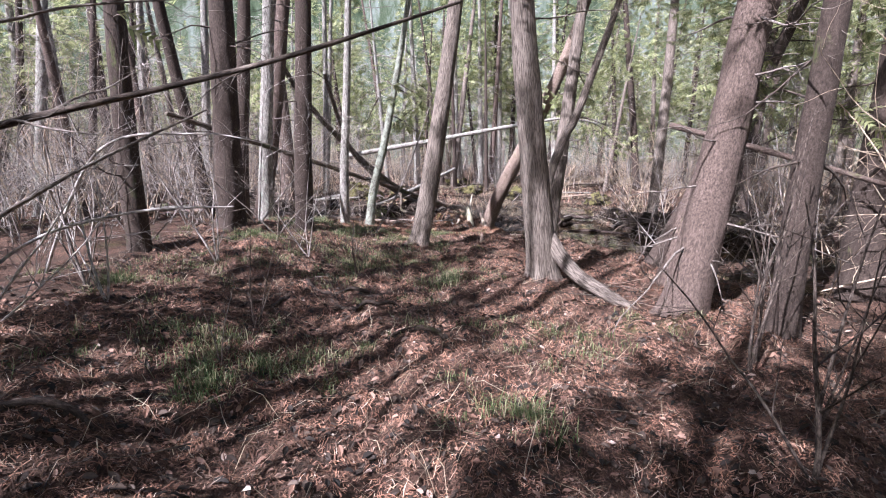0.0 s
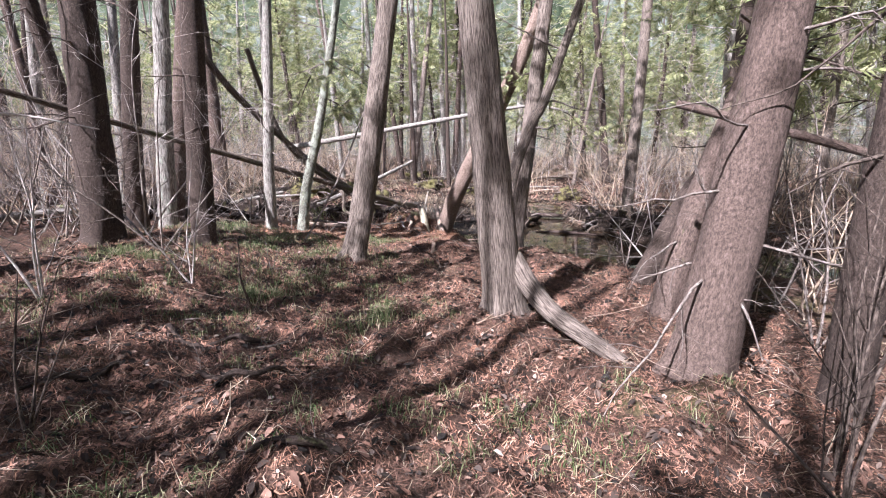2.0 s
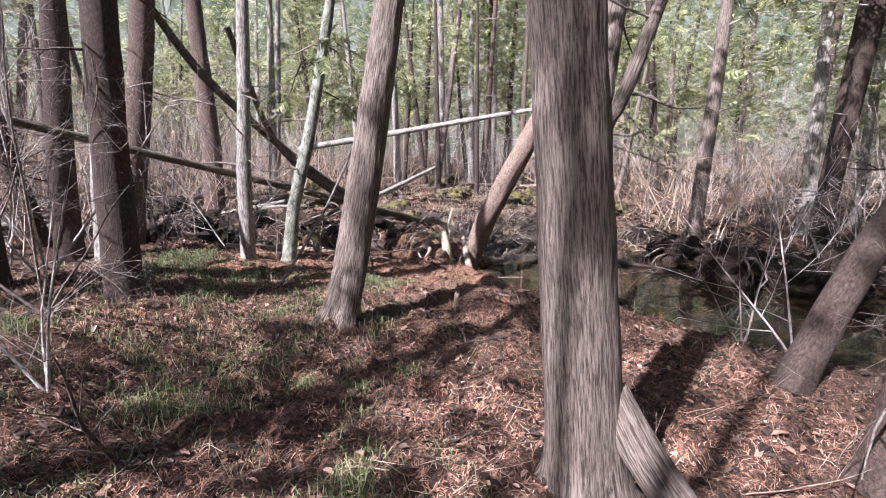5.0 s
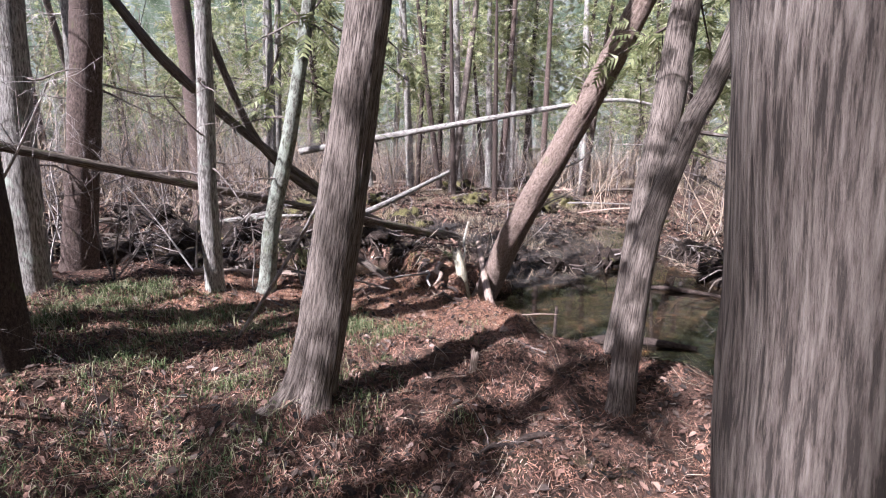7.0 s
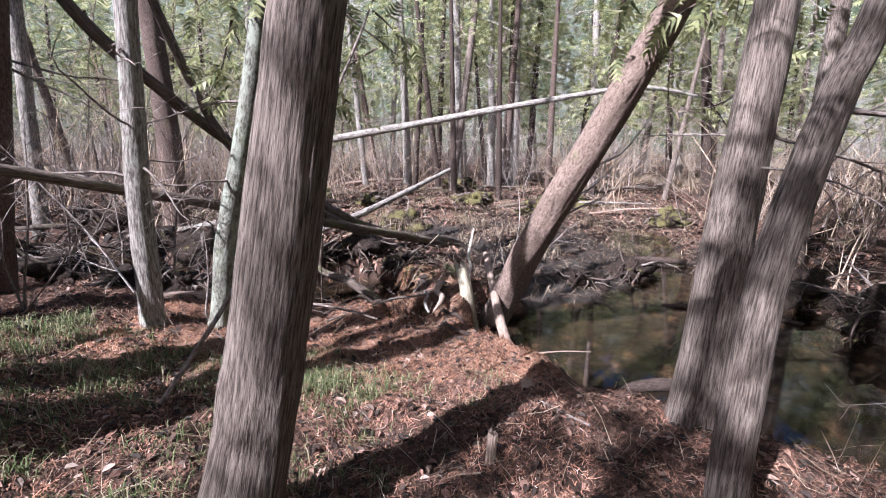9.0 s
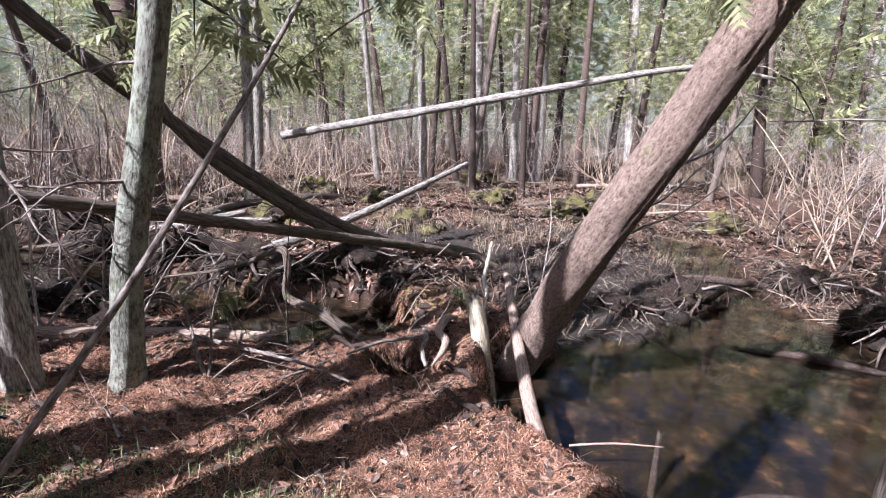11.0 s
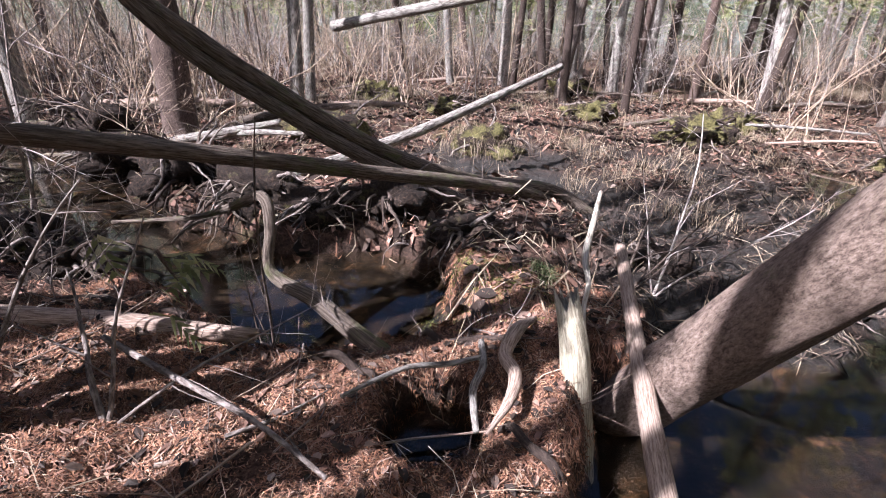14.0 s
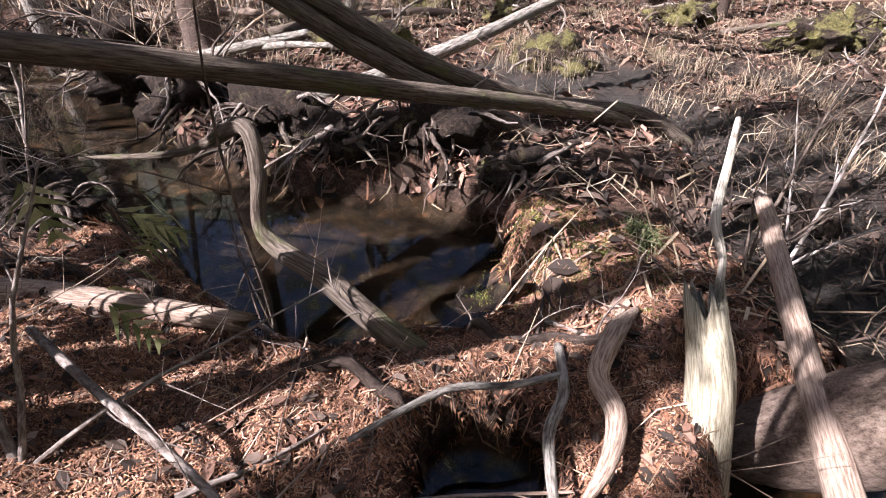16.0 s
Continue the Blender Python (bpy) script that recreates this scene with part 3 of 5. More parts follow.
# ---- logs ----
def log(name, ctrl, mat, label, category="log", sides=24, step=0.05, rough=0.08, jag=0.0, furrow=0.002, seed=1, stubs=0):
    c = np.array(ctrl, float)
    o = c[0, :3].copy()
    c[:, :3] -= o
    g = Geo()
    p = tube(g, c, sides, step, rough, 0, seed, furrow, jag)
    rg = np.random.default_rng(seed)
    if stubs:
        e = root_empty(name, o, label, category)
        part("stem", g.mesh("stem", mat), e)
        for q in range(stubs):
            i = rg.integers(2, len(p) - 2)
            sg = Geo()
            way = rg.normal(0, 1, 3)
            way[2] = abs(way[2])
            branchy(sg, p[i, :3], way, rg.uniform(0.1, 0.4), max(0.004, p[i, 3] * 0.2), rg, 1)
            part("stub", sg.mesh("stub", TWIG_MID), e)
        return e
    ob = new(name, g.mesh(name, mat))
    ob.location = o
    return tagged(ob, label, category)


log("fallen_log", [(-3.9, 6.9, 2.05, 0.034), (-2.8, 8.65, 1.5, 0.04), (-1.75, 10.32, 0.98, 0.045), (-0.8, 11.85, 0.5, 0.05), (0.16, 13.37, 0.0, 0.055), (0.6, 13.9, -0.35, 0.055)], BARK_LOG, "long mossy fallen log propped across the pool", seed=2, stubs=5)
log("fallen_log", [(-3.4, 10.3, 3.4, 0.05), (-2.9, 10.7, 2.5, 0.06), (-2.14, 11.6, 1.51, 0.06), (-1.2, 12.5, 0.6, 0.062), (-0.4, 13.2, 0.12, 0.066), (0.45, 13.75, -0.08, 0.062), (0.9, 13.9, -0.35, 0.06)], BARK_LOG, "dark curved fallen log leaning in the trees", seed=3, stubs=5)
log("fallen_log", [(-2.6, 10.9, 3.2, 0.045), (-2.2, 11.5, 1.6, 0.05), (-1.45, 12.2, 0.72, 0.055), (-0.5, 12.9, 0.05, 0.06), (0.35, 13.2, -0.3, 0.055)], BARK_LOG, "thinner dark log under the curved one", seed=4, stubs=4)
log("fallen_tree", [(-3.4, 17.0, 1.40, 0.085), (-0.4, 16.05, 1.9, 0.07), (2.0, 15.25, 2.3, 0.055), (3.66, 14.71, 2.52, 0.04), (4.6, 14.4, 2.35, 0.02)], BARK_GREY, "pale dead trunk hung up in the trees", seed=5, stubs=5)
log("fallen_log", [(-2.5, 12.9, -0.1, 0.07), (-1.2, 14.1, 0.3, 0.06), (0.4, 15.9, 1.0, 0.04)], BARK_GREY, "grey log lying against the others", seed=6, stubs=2)
log("fallen_log", [(-2.55, 10.15, 0.12, 0.05), (-1.75, 10.45, 0.02, 0.055), (-1.0, 10.62, -0.04, 0.04)], WOOD_TAN, "short weathered log half sunk in needles", seed=7, jag=0.1)
log("broken_stump", [(0.71, 10.55, -0.85, 0.085), (0.68, 10.62, -0.4, 0.075), (0.62, 10.75, 0.02, 0.068), (0.565, 10.86, 0.22, 0.055)], WOOD_PALE, "splintered pale stump standing in the bank", "stump", 28, 0.03, 0.12, 0.14, 0.004, 8)
log("grey_pole", [(0.99, 8.85, -0.04, 0.045), (0.96, 9.3, -0.09, 0.047), (0.93, 10.0, -0.09, 0.046), (0.91, 10.9, 0.03, 0.042), (0.89, 11.76, 0.19, 0.033)], WOOD_TAN, "barkless tan pole propped on the bank", "branch", 24, 0.05, 0.05, 0.05, 0.001, 9)
log("white_branch", [(0.74, 12.0, 0.47, 0.012), (0.70, 11.75, 0.36, 0.017), (0.66, 11.5, 0.23, 0.019), (0.68, 11.3, 0.16, 0.014), (0.66, 11.12, 0.08, 0.012), (0.70, 11.0, -0.1, 0.008)], WOOD_BARE, "bleached white bare branch", "branch", 14, 0.03, 0.15, 0.03, 0, 10)
log("dead_branch", [(-2.2, 11.1, 0.25, 0.010), (-1.6, 11.1, 0.35, 0.015), (-1.31, 11.05, 0.46, 0.022), (-1.02, 10.95, 0.59, 0.028), (-0.96, 10.9, 0.45, 0.030), (-0.97, 10.85, 0.25, 0.028), (-0.88, 10.82, 0.17, 0.036), (-0.68, 10.78, 0.12, 0.04), (-0.41, 10.75, -0.04, 0.044), (-0.15, 10.85, -0.3, 0.05), (0.0, 10.95, -0.55, 0.05)], BARK_LOG, "crooked dead branch bent over the pool", "branch", 20, 0.03, 0.22, 0, 0.003, 11, 4)
log("exposed_root", [(0.42, 11.12, 0.0, 0.012), (0.34, 10.9, 0.06, 0.034), (0.30, 10.72, 0.03, 0.032), (0.36, 10.6, 0.02, 0.03), (0.35, 10.45, 0.0, 0.022), (0.28, 10.3, -0.05, 0.006)], WOOD_TAN, "snaking tan root exposed on the bank", "root", 14, 0.03, 0.15, 0, 0.001, 12)
log("exposed_root", [(0.17, 10.86, -0.02, 0.016), (0.21, 10.65, 0.0, 0.018), (0.19, 10.5, -0.02, 0.017), (0.24, 10.3, -0.05, 0.012)], BARK_GREY, "thin grey root over the hole's rim", "root", 10, 0.03, 0.15, 0, 0, 13)
log("fallen_branch", [(-1.42, 10.25, 0.12, 0.014), (-1.0, 10.14, 0.10, 0.013), (-0.55, 10.03, 0.07, 0.011), (-0.2, 9.9, 0.03, 0.008)], TWIG_MID, "bare grey stick lying on needles", "branch", 10, 0.04, 0.2, 0, 0, 14)
log("fallen_branch", [(-0.32, 10.28, 0.02, 0.009), (-0.13, 10.54, 0.0, 0.012), (0.05, 10.62, 0.0, 0.012), (0.2, 10.72, 0.0, 0.01)], BARK_GREY, "curved root-like stick over the hole", "branch", 10, 0.03, 0.2, 0, 0, 15)
log("broken_stub", [(0.66, 8.05, -0.1, 0.03), (0.68, 8.1, 0.1, 0.028)], WOOD_TAN, "short broken stub standing in the needles", "stump", 12, 0.03, 0.2, 0.05, 0, 21)
log("water_stake", [(1.63, 9.7, -0.62, 0.022), (1.64, 9.72, -0.1, 0.018)], BARK_DARK, "dark stake standing in the water", "stake", 10, 0.04, 0.2, 0.04, 0, 16)
log("white_stick", [(1.14, 9.72, -0.20, 0.007), (1.4, 9.72, -0.17, 0.006), (1.66, 9.7, -0.16, 0.004)], WOOD_TAN, "pale stick resting over the water", "branch", 8, 0.04, 0.2, 0, 0, 17)
log("sunken_log", [(1.7, 9.45, -0.40, 0.04), (2.3, 9.55, -0.37, 0.05), (3.0, 9.4, -0.40, 0.035)], BARK_DARK, "black waterlogged branch in the stream", "log", 12, 0.05, 0.25, 0.05, 0, 18)
log("sunken_log", [(3.1, 11.6, -0.40, 0.018), (3.7, 11.4, -0.37, 0.035), (4.4, 11.0, -0.39, 0.02)], BARK_DARK, "black waterlogged log by the far bank", "log", 12, 0.05, 0.25, 0.05, 0, 19)
log("sunken_log", [(3.3, 13.9, -0.36, 0.03), (4.0, 13.6, -0.32, 0.05), (4.7, 13.5, -0.36, 0.03)], BARK_DARK, "dark log bridging the narrow stream", "log", 12, 0.05, 0.25, 0.05, 0, 20)

# ---- bare brush, far trees ----
def shrub_mesh(rg, stems, tall):
    g = Geo()
    for q in range(stems):
        a = rg.random() * 6.283
        lean = rg.uniform(0.1, 0.9)
        branchy(g, (0.25 * rg.normal(), 0.25 * rg.normal(), -0.05), (lean * math.cos(a), lean * math.sin(a), 1), tall * rg.uniform(0.5, 1.1), rg.uniform(0.007, 0.016), rg, 2, 0.17, 0, 5, 4)
    return g


SHRUBS = []
for q in range(5):
    rg = np.random.default_rng(60 + q)
    ob = new("bare_shrub", shrub_mesh(rg, 6, 2.7).mesh("bare_shrub", (TWIG, TWIG_WARM, TWIG_WARM, TWIG_MID, TWIG_MID)[q]))
    tagged(ob, "leafless grey-brown shrub with thin upright stems", "shrub", "bare thicket")
    SHRUBS.append(ob)

FAR = []
for q in range(9):
    rg = np.random.default_rng(80 + q)
    e = root_empty("forest_tree", (0, 0, 0), "slim grey forest tree with bare limbs and green top", "tree", "far trees")
    g = Geo()
    lean = rg.normal(0, 0.05, 2)
    ctrl = [(0, 0, -0.1, 0.14), (lean[0] * 3, lean[1] * 3, 3, 0.12), (lean[0] * 7, lean[1] * 6, 6.5, 0.09), (lean[0] * 10, lean[1] * 12, 11, 0.02)]
    path = tube(g, ctrl, 10, 0.5, 0.05, 0.4, q)
    part("trunk", g.mesh("trunk", [BARK_GREY, BARK_DARK, BARK_CEDAR][q % 3]), e)
    for k in range(11):
        g = Geo()
        a, z = rg.random() * 6.283, rg.uniform(0.8, 7)
        i = int(np.argmin(np.abs(path[:, 2] - z)))
        branchy(g, path[i, :3], (math.cos(a), math.sin(a), rg.uniform(-0.2, 0.4)), rg.uniform(0.6, 1.8), 0.014, rg, 2, 0.15, 0.02, 3, 3)
        part("limb", g.mesh("limb", TWIG), e)
    ob = part("crown", CROWNS[q % 4] if q in (1, 4) else THIN_CROWNS[q % 4], e)
    ob.location = path[int(np.argmin(np.abs(path[:, 2] - (2.6 + 0.5 * (q % 6))))), :3]
    FAR.append(e)

BARE = []
for q in range(4):
    rg = np.random.default_rng(180 + q)
    e = root_empty("bare_tree", (0, 0, 0), "slim leafless tree with many dead side limbs", "tree", "bare trees")
    g = Geo()
    lean = rg.normal(0, 0.07, 2)
    path = tube(g, [(0, 0, -0.1, 0.11), (lean[0] * 3, lean[1] * 3, 3, 0.095), (lean[0] * 6, lean[1] * 6, 6.5, 0.06), (lean[0] * 9, lean[1] * 9, 9.5, 0.015)], 12, 0.35, 0.06, 0.5, 30 + q)
    part("trunk", g.mesh("trunk", (BARK_GREY, BARK_DARK, BARK_CEDAR, BARK_SCALY)[q]), e)
    for k in range(16):
        g = Geo()
        a, z = rg.random() * 6.283, rg.uniform(0.7, 6)
        i = int(np.argmin(np.abs(path[:, 2] - z)))
        branchy(g, path[i, :3], (math.cos(a), math.sin(a), rg.uniform(-0.4, 0.3)), rg.uniform(0.6, 1.7), 0.012, rg, 2, 0.2, 0.03, 4, 3)
        part("limb", g.mesh("limb", (TWIG, TWIG_MID)[k % 2]), e)
    BARE.append(e)


def clear(x, y):
    """Whether a spot is off the path, the water and the open flat."""
    if -2.6 < x < 4.2 and -1.5 < y < 14.5:
        return False
    if terrain(np.array([x]), np.array([y]))[1][0] > 0.2:
        return False
    return not (-3.5 < x < 5.5 and y < 18.5 and y > 10)


def strew(kinds, count, box, rg, keep, spread=1.0, tilt=0.0):
    made, spots = 0, []
    for q in range(count * 12):
        if made >= count:
            break
        x, y = rg.uniform(box[0], box[1]), rg.uniform(box[2], box[3])
        if not keep(x, y) or any((x - a) ** 2 + (y - b) ** 2 < spread ** 2 for a, b in spots):
            continue
        spots.append((x, y))
        m = pose(x, y, height(x, y) - 0.02, rg.normal(0, tilt), rg.normal(0, tilt), rg.uniform(0, 360))
        ob = kinds[int(rg.integers(len(kinds)))]
        s = rg.uniform(0.75, 1.25)
        old = ob.scale.copy()
        ob.scale = (s, s, s)
        copy_thing(ob, m)
        ob.scale = old
        made += 1


rg = np.random.default_rng(3)
strew(FAR[:6], 80, (-30, 30, 18, 50), rg, lambda x, y: clear(x, y) and not (-22 < x - y < -16.5 and x < 10) and not (y < 24 and x < 2), 1.5, 2.5)
strew(BARE, 34, (-17, -4.4, 5, 20), rg, lambda x, y: clear(x, y) and not -14.0 < x - y < -8.5, 1.0, 4.0)
strew(BARE, 14, (-4, 9, 19, 27), rg, clear, 1.2, 4.0)
strew(FAR, 7, (-20, -11, 12, 20), rg, clear, 1.5, 3.0)
strew(FAR[:6], 18, (4.6, 16, 2, 17), rg, clear, 1.8, 3.0)
# unseen trees added behind the start to dapple the ground, with gaps for sun
strew(FAR[6:], 34, (-18, 6, -14, 5), rg, lambda x, y: clear(x, y) and not -5.6 < x - y < -0.4, 1.6, 2.0)
strew(FAR[6:], 8, (-8.5, 1, -9, -1.3), rg, lambda x, y: -0.4 < x - y < 3.5, 1.3, 3.0)
# unseen trunks, placed so that their shadows stripe the clearing
for q, (x, y, dia) in enumerate(((-4.6, -1.78, 0.10), (-5.1, -1.85, 0.14), (-3.9, -0.22, 0.22), (-6.4, -1.9, 0.3), (-5.6, -4.1, 0.14))):
    tree([(x, y, 0), (x, y, 2), (x + 0.05, y, 5)], dia, BARK_DARK, "unseen straight trunk behind the clearing, placed for its shadow", NEAR, 0.3, 12, 5, 3.0, q == 3, 700 + q, 20, 0.15)
# unseen cedars added to shade the near right of the clearing
for q, (x, y) in enumerate(((-3.4, -4.1), (-2.1, -3.3), (-1.2, -3.9))):
    tree([(x, y, 0), (x, y, 2), (x, y + 0.05, 5)], 0.2, BARK_CEDAR, "unseen cedar with a drooping crown, added to shade the clearing", NEAR, 0.4, 10, 4, 2.5, True, 730 + q, 18, 0.2)
# unseen tree added so its crown shades the path cedar's upper trunk
tree([(-3.9, 0.2, 0), (-3.9, 0.2, 3), (-3.9, 0.25, 7)], 0.12, BARK_GREY, "unseen tall slim tree, its high green crown added for shade", NEAR, 0.3, 15, 3, 5.0, True, 720, 18, 0.2, 0.0, 9.8)
strew(SHRUBS, 190, (-22, 22, 18.6, 36), rg, clear, 0.7, 4.0)
strew(SHRUBS, 90, (-13, -4.0, 5, 18), rg, clear, 0.6, 6.0)
strew(SHRUBS, 30, (3.5, 11, 2.2, 6.6), rg, lambda x, y: math.hypot(x - 2.3, y - 4.3) > 1.3, 0.6, 5.0)
strew(SHRUBS, 22, (5.2, 12, 9.5, 18), rg, clear, 0.8, 5.0)
for q, ob in enumerate(SHRUBS + FAR + BARE):
    ob.location = (-14 + 2.3 * q, 27 + (q % 3), height(-14 + 2.3 * q, 27 + (q % 3)) - 0.02)

# fallen timber on the left and far flats
rg = np.random.default_rng(77)
for q in range(26):
    x, y = (rg.uniform(-9, -3.2), rg.uniform(10.5, 18)) if q < 17 else (rg.uniform(-4, 8), rg.uniform(17.5, 24))
    a, ln, r = rg.uniform(-0.6, 0.9), rg.uniform(1.2, 3.6), rg.uniform(0.025, 0.08)
    dx, dy = math.cos(a) * ln, math.sin(a) * ln
    z0, z1 = height(x, y) + 0.6 * r, height(x + dx, y + dy) + rg.uniform(0.02, 0.3)
    log("fallen_log", [(x, y, max(z0, WATER_Z), r), (x + dx * 0.5, y + dy * 0.5, max((z0 + z1) / 2, WATER_Z) + rg.uniform(0, 0.08), r * 0.9), (x + dx, y + dy, max(z1, WATER_Z), r * 0.6)],
        [BARK_GREY, BARK_LOG, WOOD_TAN][q % 3], ["grey fallen log lying in the brush", "mossy brown fallen log on wet ground", "tan barkless fallen log in the brush"][q % 3], seed=500 + q, sides=12, step=0.12, stubs=3)


# ---- far woods ----
def far_thicket():
    g = Geo()
    rg = np.random.default_rng(90)
    n = 10500
    d = 17.5 + 50 * rg.random(n) ** 1.4
    a = rg.uniform(-0.95, 0.95, n)
    x, y = d * np.sin(a), d * np.cos(a)
    clump = vnoise(xyz(x, y) * 0.35, 61) + 0.7 * vnoise(xyz(x, y) * 1.3, 62) + 0.02 * (d - 22)
    k = (clump > rg.uniform(-0.3, 0.6, n)) & ~((np.abs(x - 1) < 5.5) & (y < 20)) & (np.hypot(x - 9.5, (y - 27) / 1.6) > 3.2)
    x, y = x[k], y[k]
    n = len(x)
    h = terrain(x, y)[0]
    tall, r = 0.7 + 5.5 * rg.random(n) ** 2.2, rg.uniform(0.007, 0.022, n)
    lean = rg.normal(0, 1, (n, 2)) * np.where(rg.random(n) < 0.35, 0.2, 0.8)[:, None]
    verts, faces = [], []
    th = np.array([0, 2.09, 4.19])
    ring = np.stack([np.cos(th), np.sin(th), 0 * th], -1)
    base = np.stack([x, y, h - 0.05], -1)
    m1 = base + np.stack([lean[:, 0] * tall * 0.4, lean[:, 1] * tall * 0.4, tall * 0.5], -1)
    m2 = base + np.stack([lean[:, 0] * tall * 1.2, lean[:, 1] * tall * 1.2, tall], -1)
    v = np.concatenate([base[:, None] + ring * r[:, None, None], m1[:, None] + ring * 0.8 * r[:, None, None], m2[:, None] + ring * 0.3 * r[:, None, None]], 1)
    f = [(i + j, i + (j + 1) % 3, i + 3 + (j + 1) % 3, i + 3 + j) for i in (0, 3) for j in range(3)]
    f = (np.array(f)[None] + (np.arange(n) * 9)[:, None, None]).reshape(-1, 4)
    tone = np.arange(n) % 5
    for mat, pick, label in ((TWIG, tone < 1, "dense thicket of bare pale stems"), (TWIG_WARM, (tone > 0) & (tone < 4), "dense thicket of bare tan stems"), (TWIG_MID, tone == 4, "thicket of bare brown stems")):
        g = Geo()
        vv = v[pick]
        g.add(vv.reshape(-1, 3), f[:6 * len(vv)].tolist())
        tagged(new("far_thicket", g.mesh("far_thicket", mat)), label, "thicket", kind="stuff")
    # bare twigs crossing between the trunks
    g = Geo()
    n = 15000
    d, a = 25 + 34 * rg.random(n) ** 1.2, rg.uniform(-0.95, 0.95, n)
    c = np.stack([d * np.sin(a), d * np.cos(a), 0.5 + 8 * rg.random(n)], -1)
    way = rg.normal(0, 1, (n, 3)) * np.array([1, 1, 0.7])
    way *= (rg.uniform(0.3, 1.1, n) / np.linalg.norm(way, axis=1))[:, None]
    r = rg.uniform(0.004, 0.012, n)[:, None, None]
    kink = rg.normal(0, 0.12, (n, 3))
    up = np.stack([0 * th, np.cos(th), np.sin(th)], -1)
    v = np.concatenate([(c - way)[:, None] + up * r, (c + kink)[:, None] + up * r * 0.8, (c + way)[:, None] + up * r * 0.3], 1)
    f = [(i + j, i + (j + 1) % 3, i + 3 + (j + 1) % 3, i + 3 + j) for i in (0, 3) for j in range(3)]
    f = (np.array(f)[None] + (np.arange(n) * 9)[:, None, None]).reshape(-1, 4)
    g.add(v.reshape(-1, 3), f.tolist())
    tagged(new("far_twigs", g.mesh("far_twigs", TWIG)), "pale bare twigs of the far woods", "twigs", kind="stuff")
    g = Geo()
    for q in range(17000):
        d, a = 24 + 42 * rg.random(), rg.uniform(-0.95, 0.95)
        z = rg.uniform(1.0, 4) + 9 * rg.random() ** 1.5
        c = np.array([d * math.sin(a), d * math.cos(a), z])
        if (vnoise(c[None] * 0.33, 81) + 0.6 * vnoise(c[None] * 0.9, 82))[0] < 0.06:
            continue
        spray(g, c, rg.normal(0, 1, 3) * np.array([1, 1, 0.4]), rg.uniform(0.4, 0.95), rg)
    tagged(new("far_foliage", g.mesh("far_foliage", FROND, False)), "pale green foliage of the far woods", "foliage", kind="stuff")


far_thicket()


def backdrop():
    """A glowing ring beyond the last trees, painted as hazy bright woods to close the view."""
    m = bpy.data.materials.new("glowing_haze")
    m.use_nodes = True
    nt = m.node_tree
    nt.nodes.remove(nt.nodes["Principled BSDF"])
    g = nt.nodes.new("ShaderNodeNewGeometry").outputs["Position"]
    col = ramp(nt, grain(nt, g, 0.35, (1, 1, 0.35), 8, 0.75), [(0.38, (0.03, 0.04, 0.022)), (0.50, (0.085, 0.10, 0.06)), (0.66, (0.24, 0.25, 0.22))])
    # emission stands in for the bright haze and sky between far trees
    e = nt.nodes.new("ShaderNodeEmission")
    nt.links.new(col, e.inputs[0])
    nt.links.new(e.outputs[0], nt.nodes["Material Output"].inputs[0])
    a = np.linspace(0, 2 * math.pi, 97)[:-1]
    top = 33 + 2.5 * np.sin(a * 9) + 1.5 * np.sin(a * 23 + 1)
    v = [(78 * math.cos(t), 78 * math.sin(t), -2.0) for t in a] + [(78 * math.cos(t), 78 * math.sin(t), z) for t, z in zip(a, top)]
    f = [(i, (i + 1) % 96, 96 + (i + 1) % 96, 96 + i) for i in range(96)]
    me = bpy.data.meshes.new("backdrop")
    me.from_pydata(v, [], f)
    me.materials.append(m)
    tagged(new("backdrop", me), "glowing backdrop ring painted as pale hazy spring woods", "backdrop", kind="structure")


backdrop()


# ---- root tangles and hummocks ----
def root_tangle(x, y, size, seed, arms=20, label="dark tangle of roots and peat at the water's edge", mossy=False, lift=0.0):
    """A lump of dark peat with crooked roots arching out of it."""
    rg = np.random.default_rng(seed)
    z = max(height(x, y), WATER_Z - 0.04) + lift
    e = root_empty("root_tangle", (x, y, z), label, "roots", "root tangles")
    bm = bmesh.new()
    bmesh.ops.create_icosphere(bm, subdivisions=4, radius=1)
    co = np.array([v.co for v in bm.verts])
    k = 1 + 0.45 * vnoise(co * 1.6 + seed, 3) + 0.38 * vnoise(co * 3.6 + seed, 4) + 0.25 * vnoise(co * 9 + seed, 5)
    for v, s in zip(bm.verts, k):
        v.co = Vector((v.co.x * s * size * 0.8, v.co.y * s * size * 0.6, (v.co.z * 0.5) * s * size + 0.08 * size))
        v.co.z = max(v.co.z, -0.12)
    me = bpy.data.meshes.new("peat")
    bm.to_mesh(me)
    bm.free()
    me.polygons.foreach_set("use_smooth", np.ones(len(me.polygons), bool))
    me.materials.append(PEAT_MOSSY if mossy else PEAT)
    part("peat", me, e)
    for q in range(arms):
        a = rg.random() * 6.283
        g = Geo()
        ln = size * rg.uniform(0.7, 1.8)
        start = (0.3 * size * math.cos(a), 0.25 * size * math.sin(a), size * rg.uniform(0.15, 0.5))
        branchy(g, start, (math.cos(a), math.sin(a), rg.uniform(-0.1, 0.7)), ln, rg.uniform(0.01, 0.03), rg, 1, 0.3, 0.16, 3, 6)
        part("root", g.mesh("root", (BARK_DARK, TWIG_DARK, BARK_LOG, TWIG_MID)[q % 4]), e)


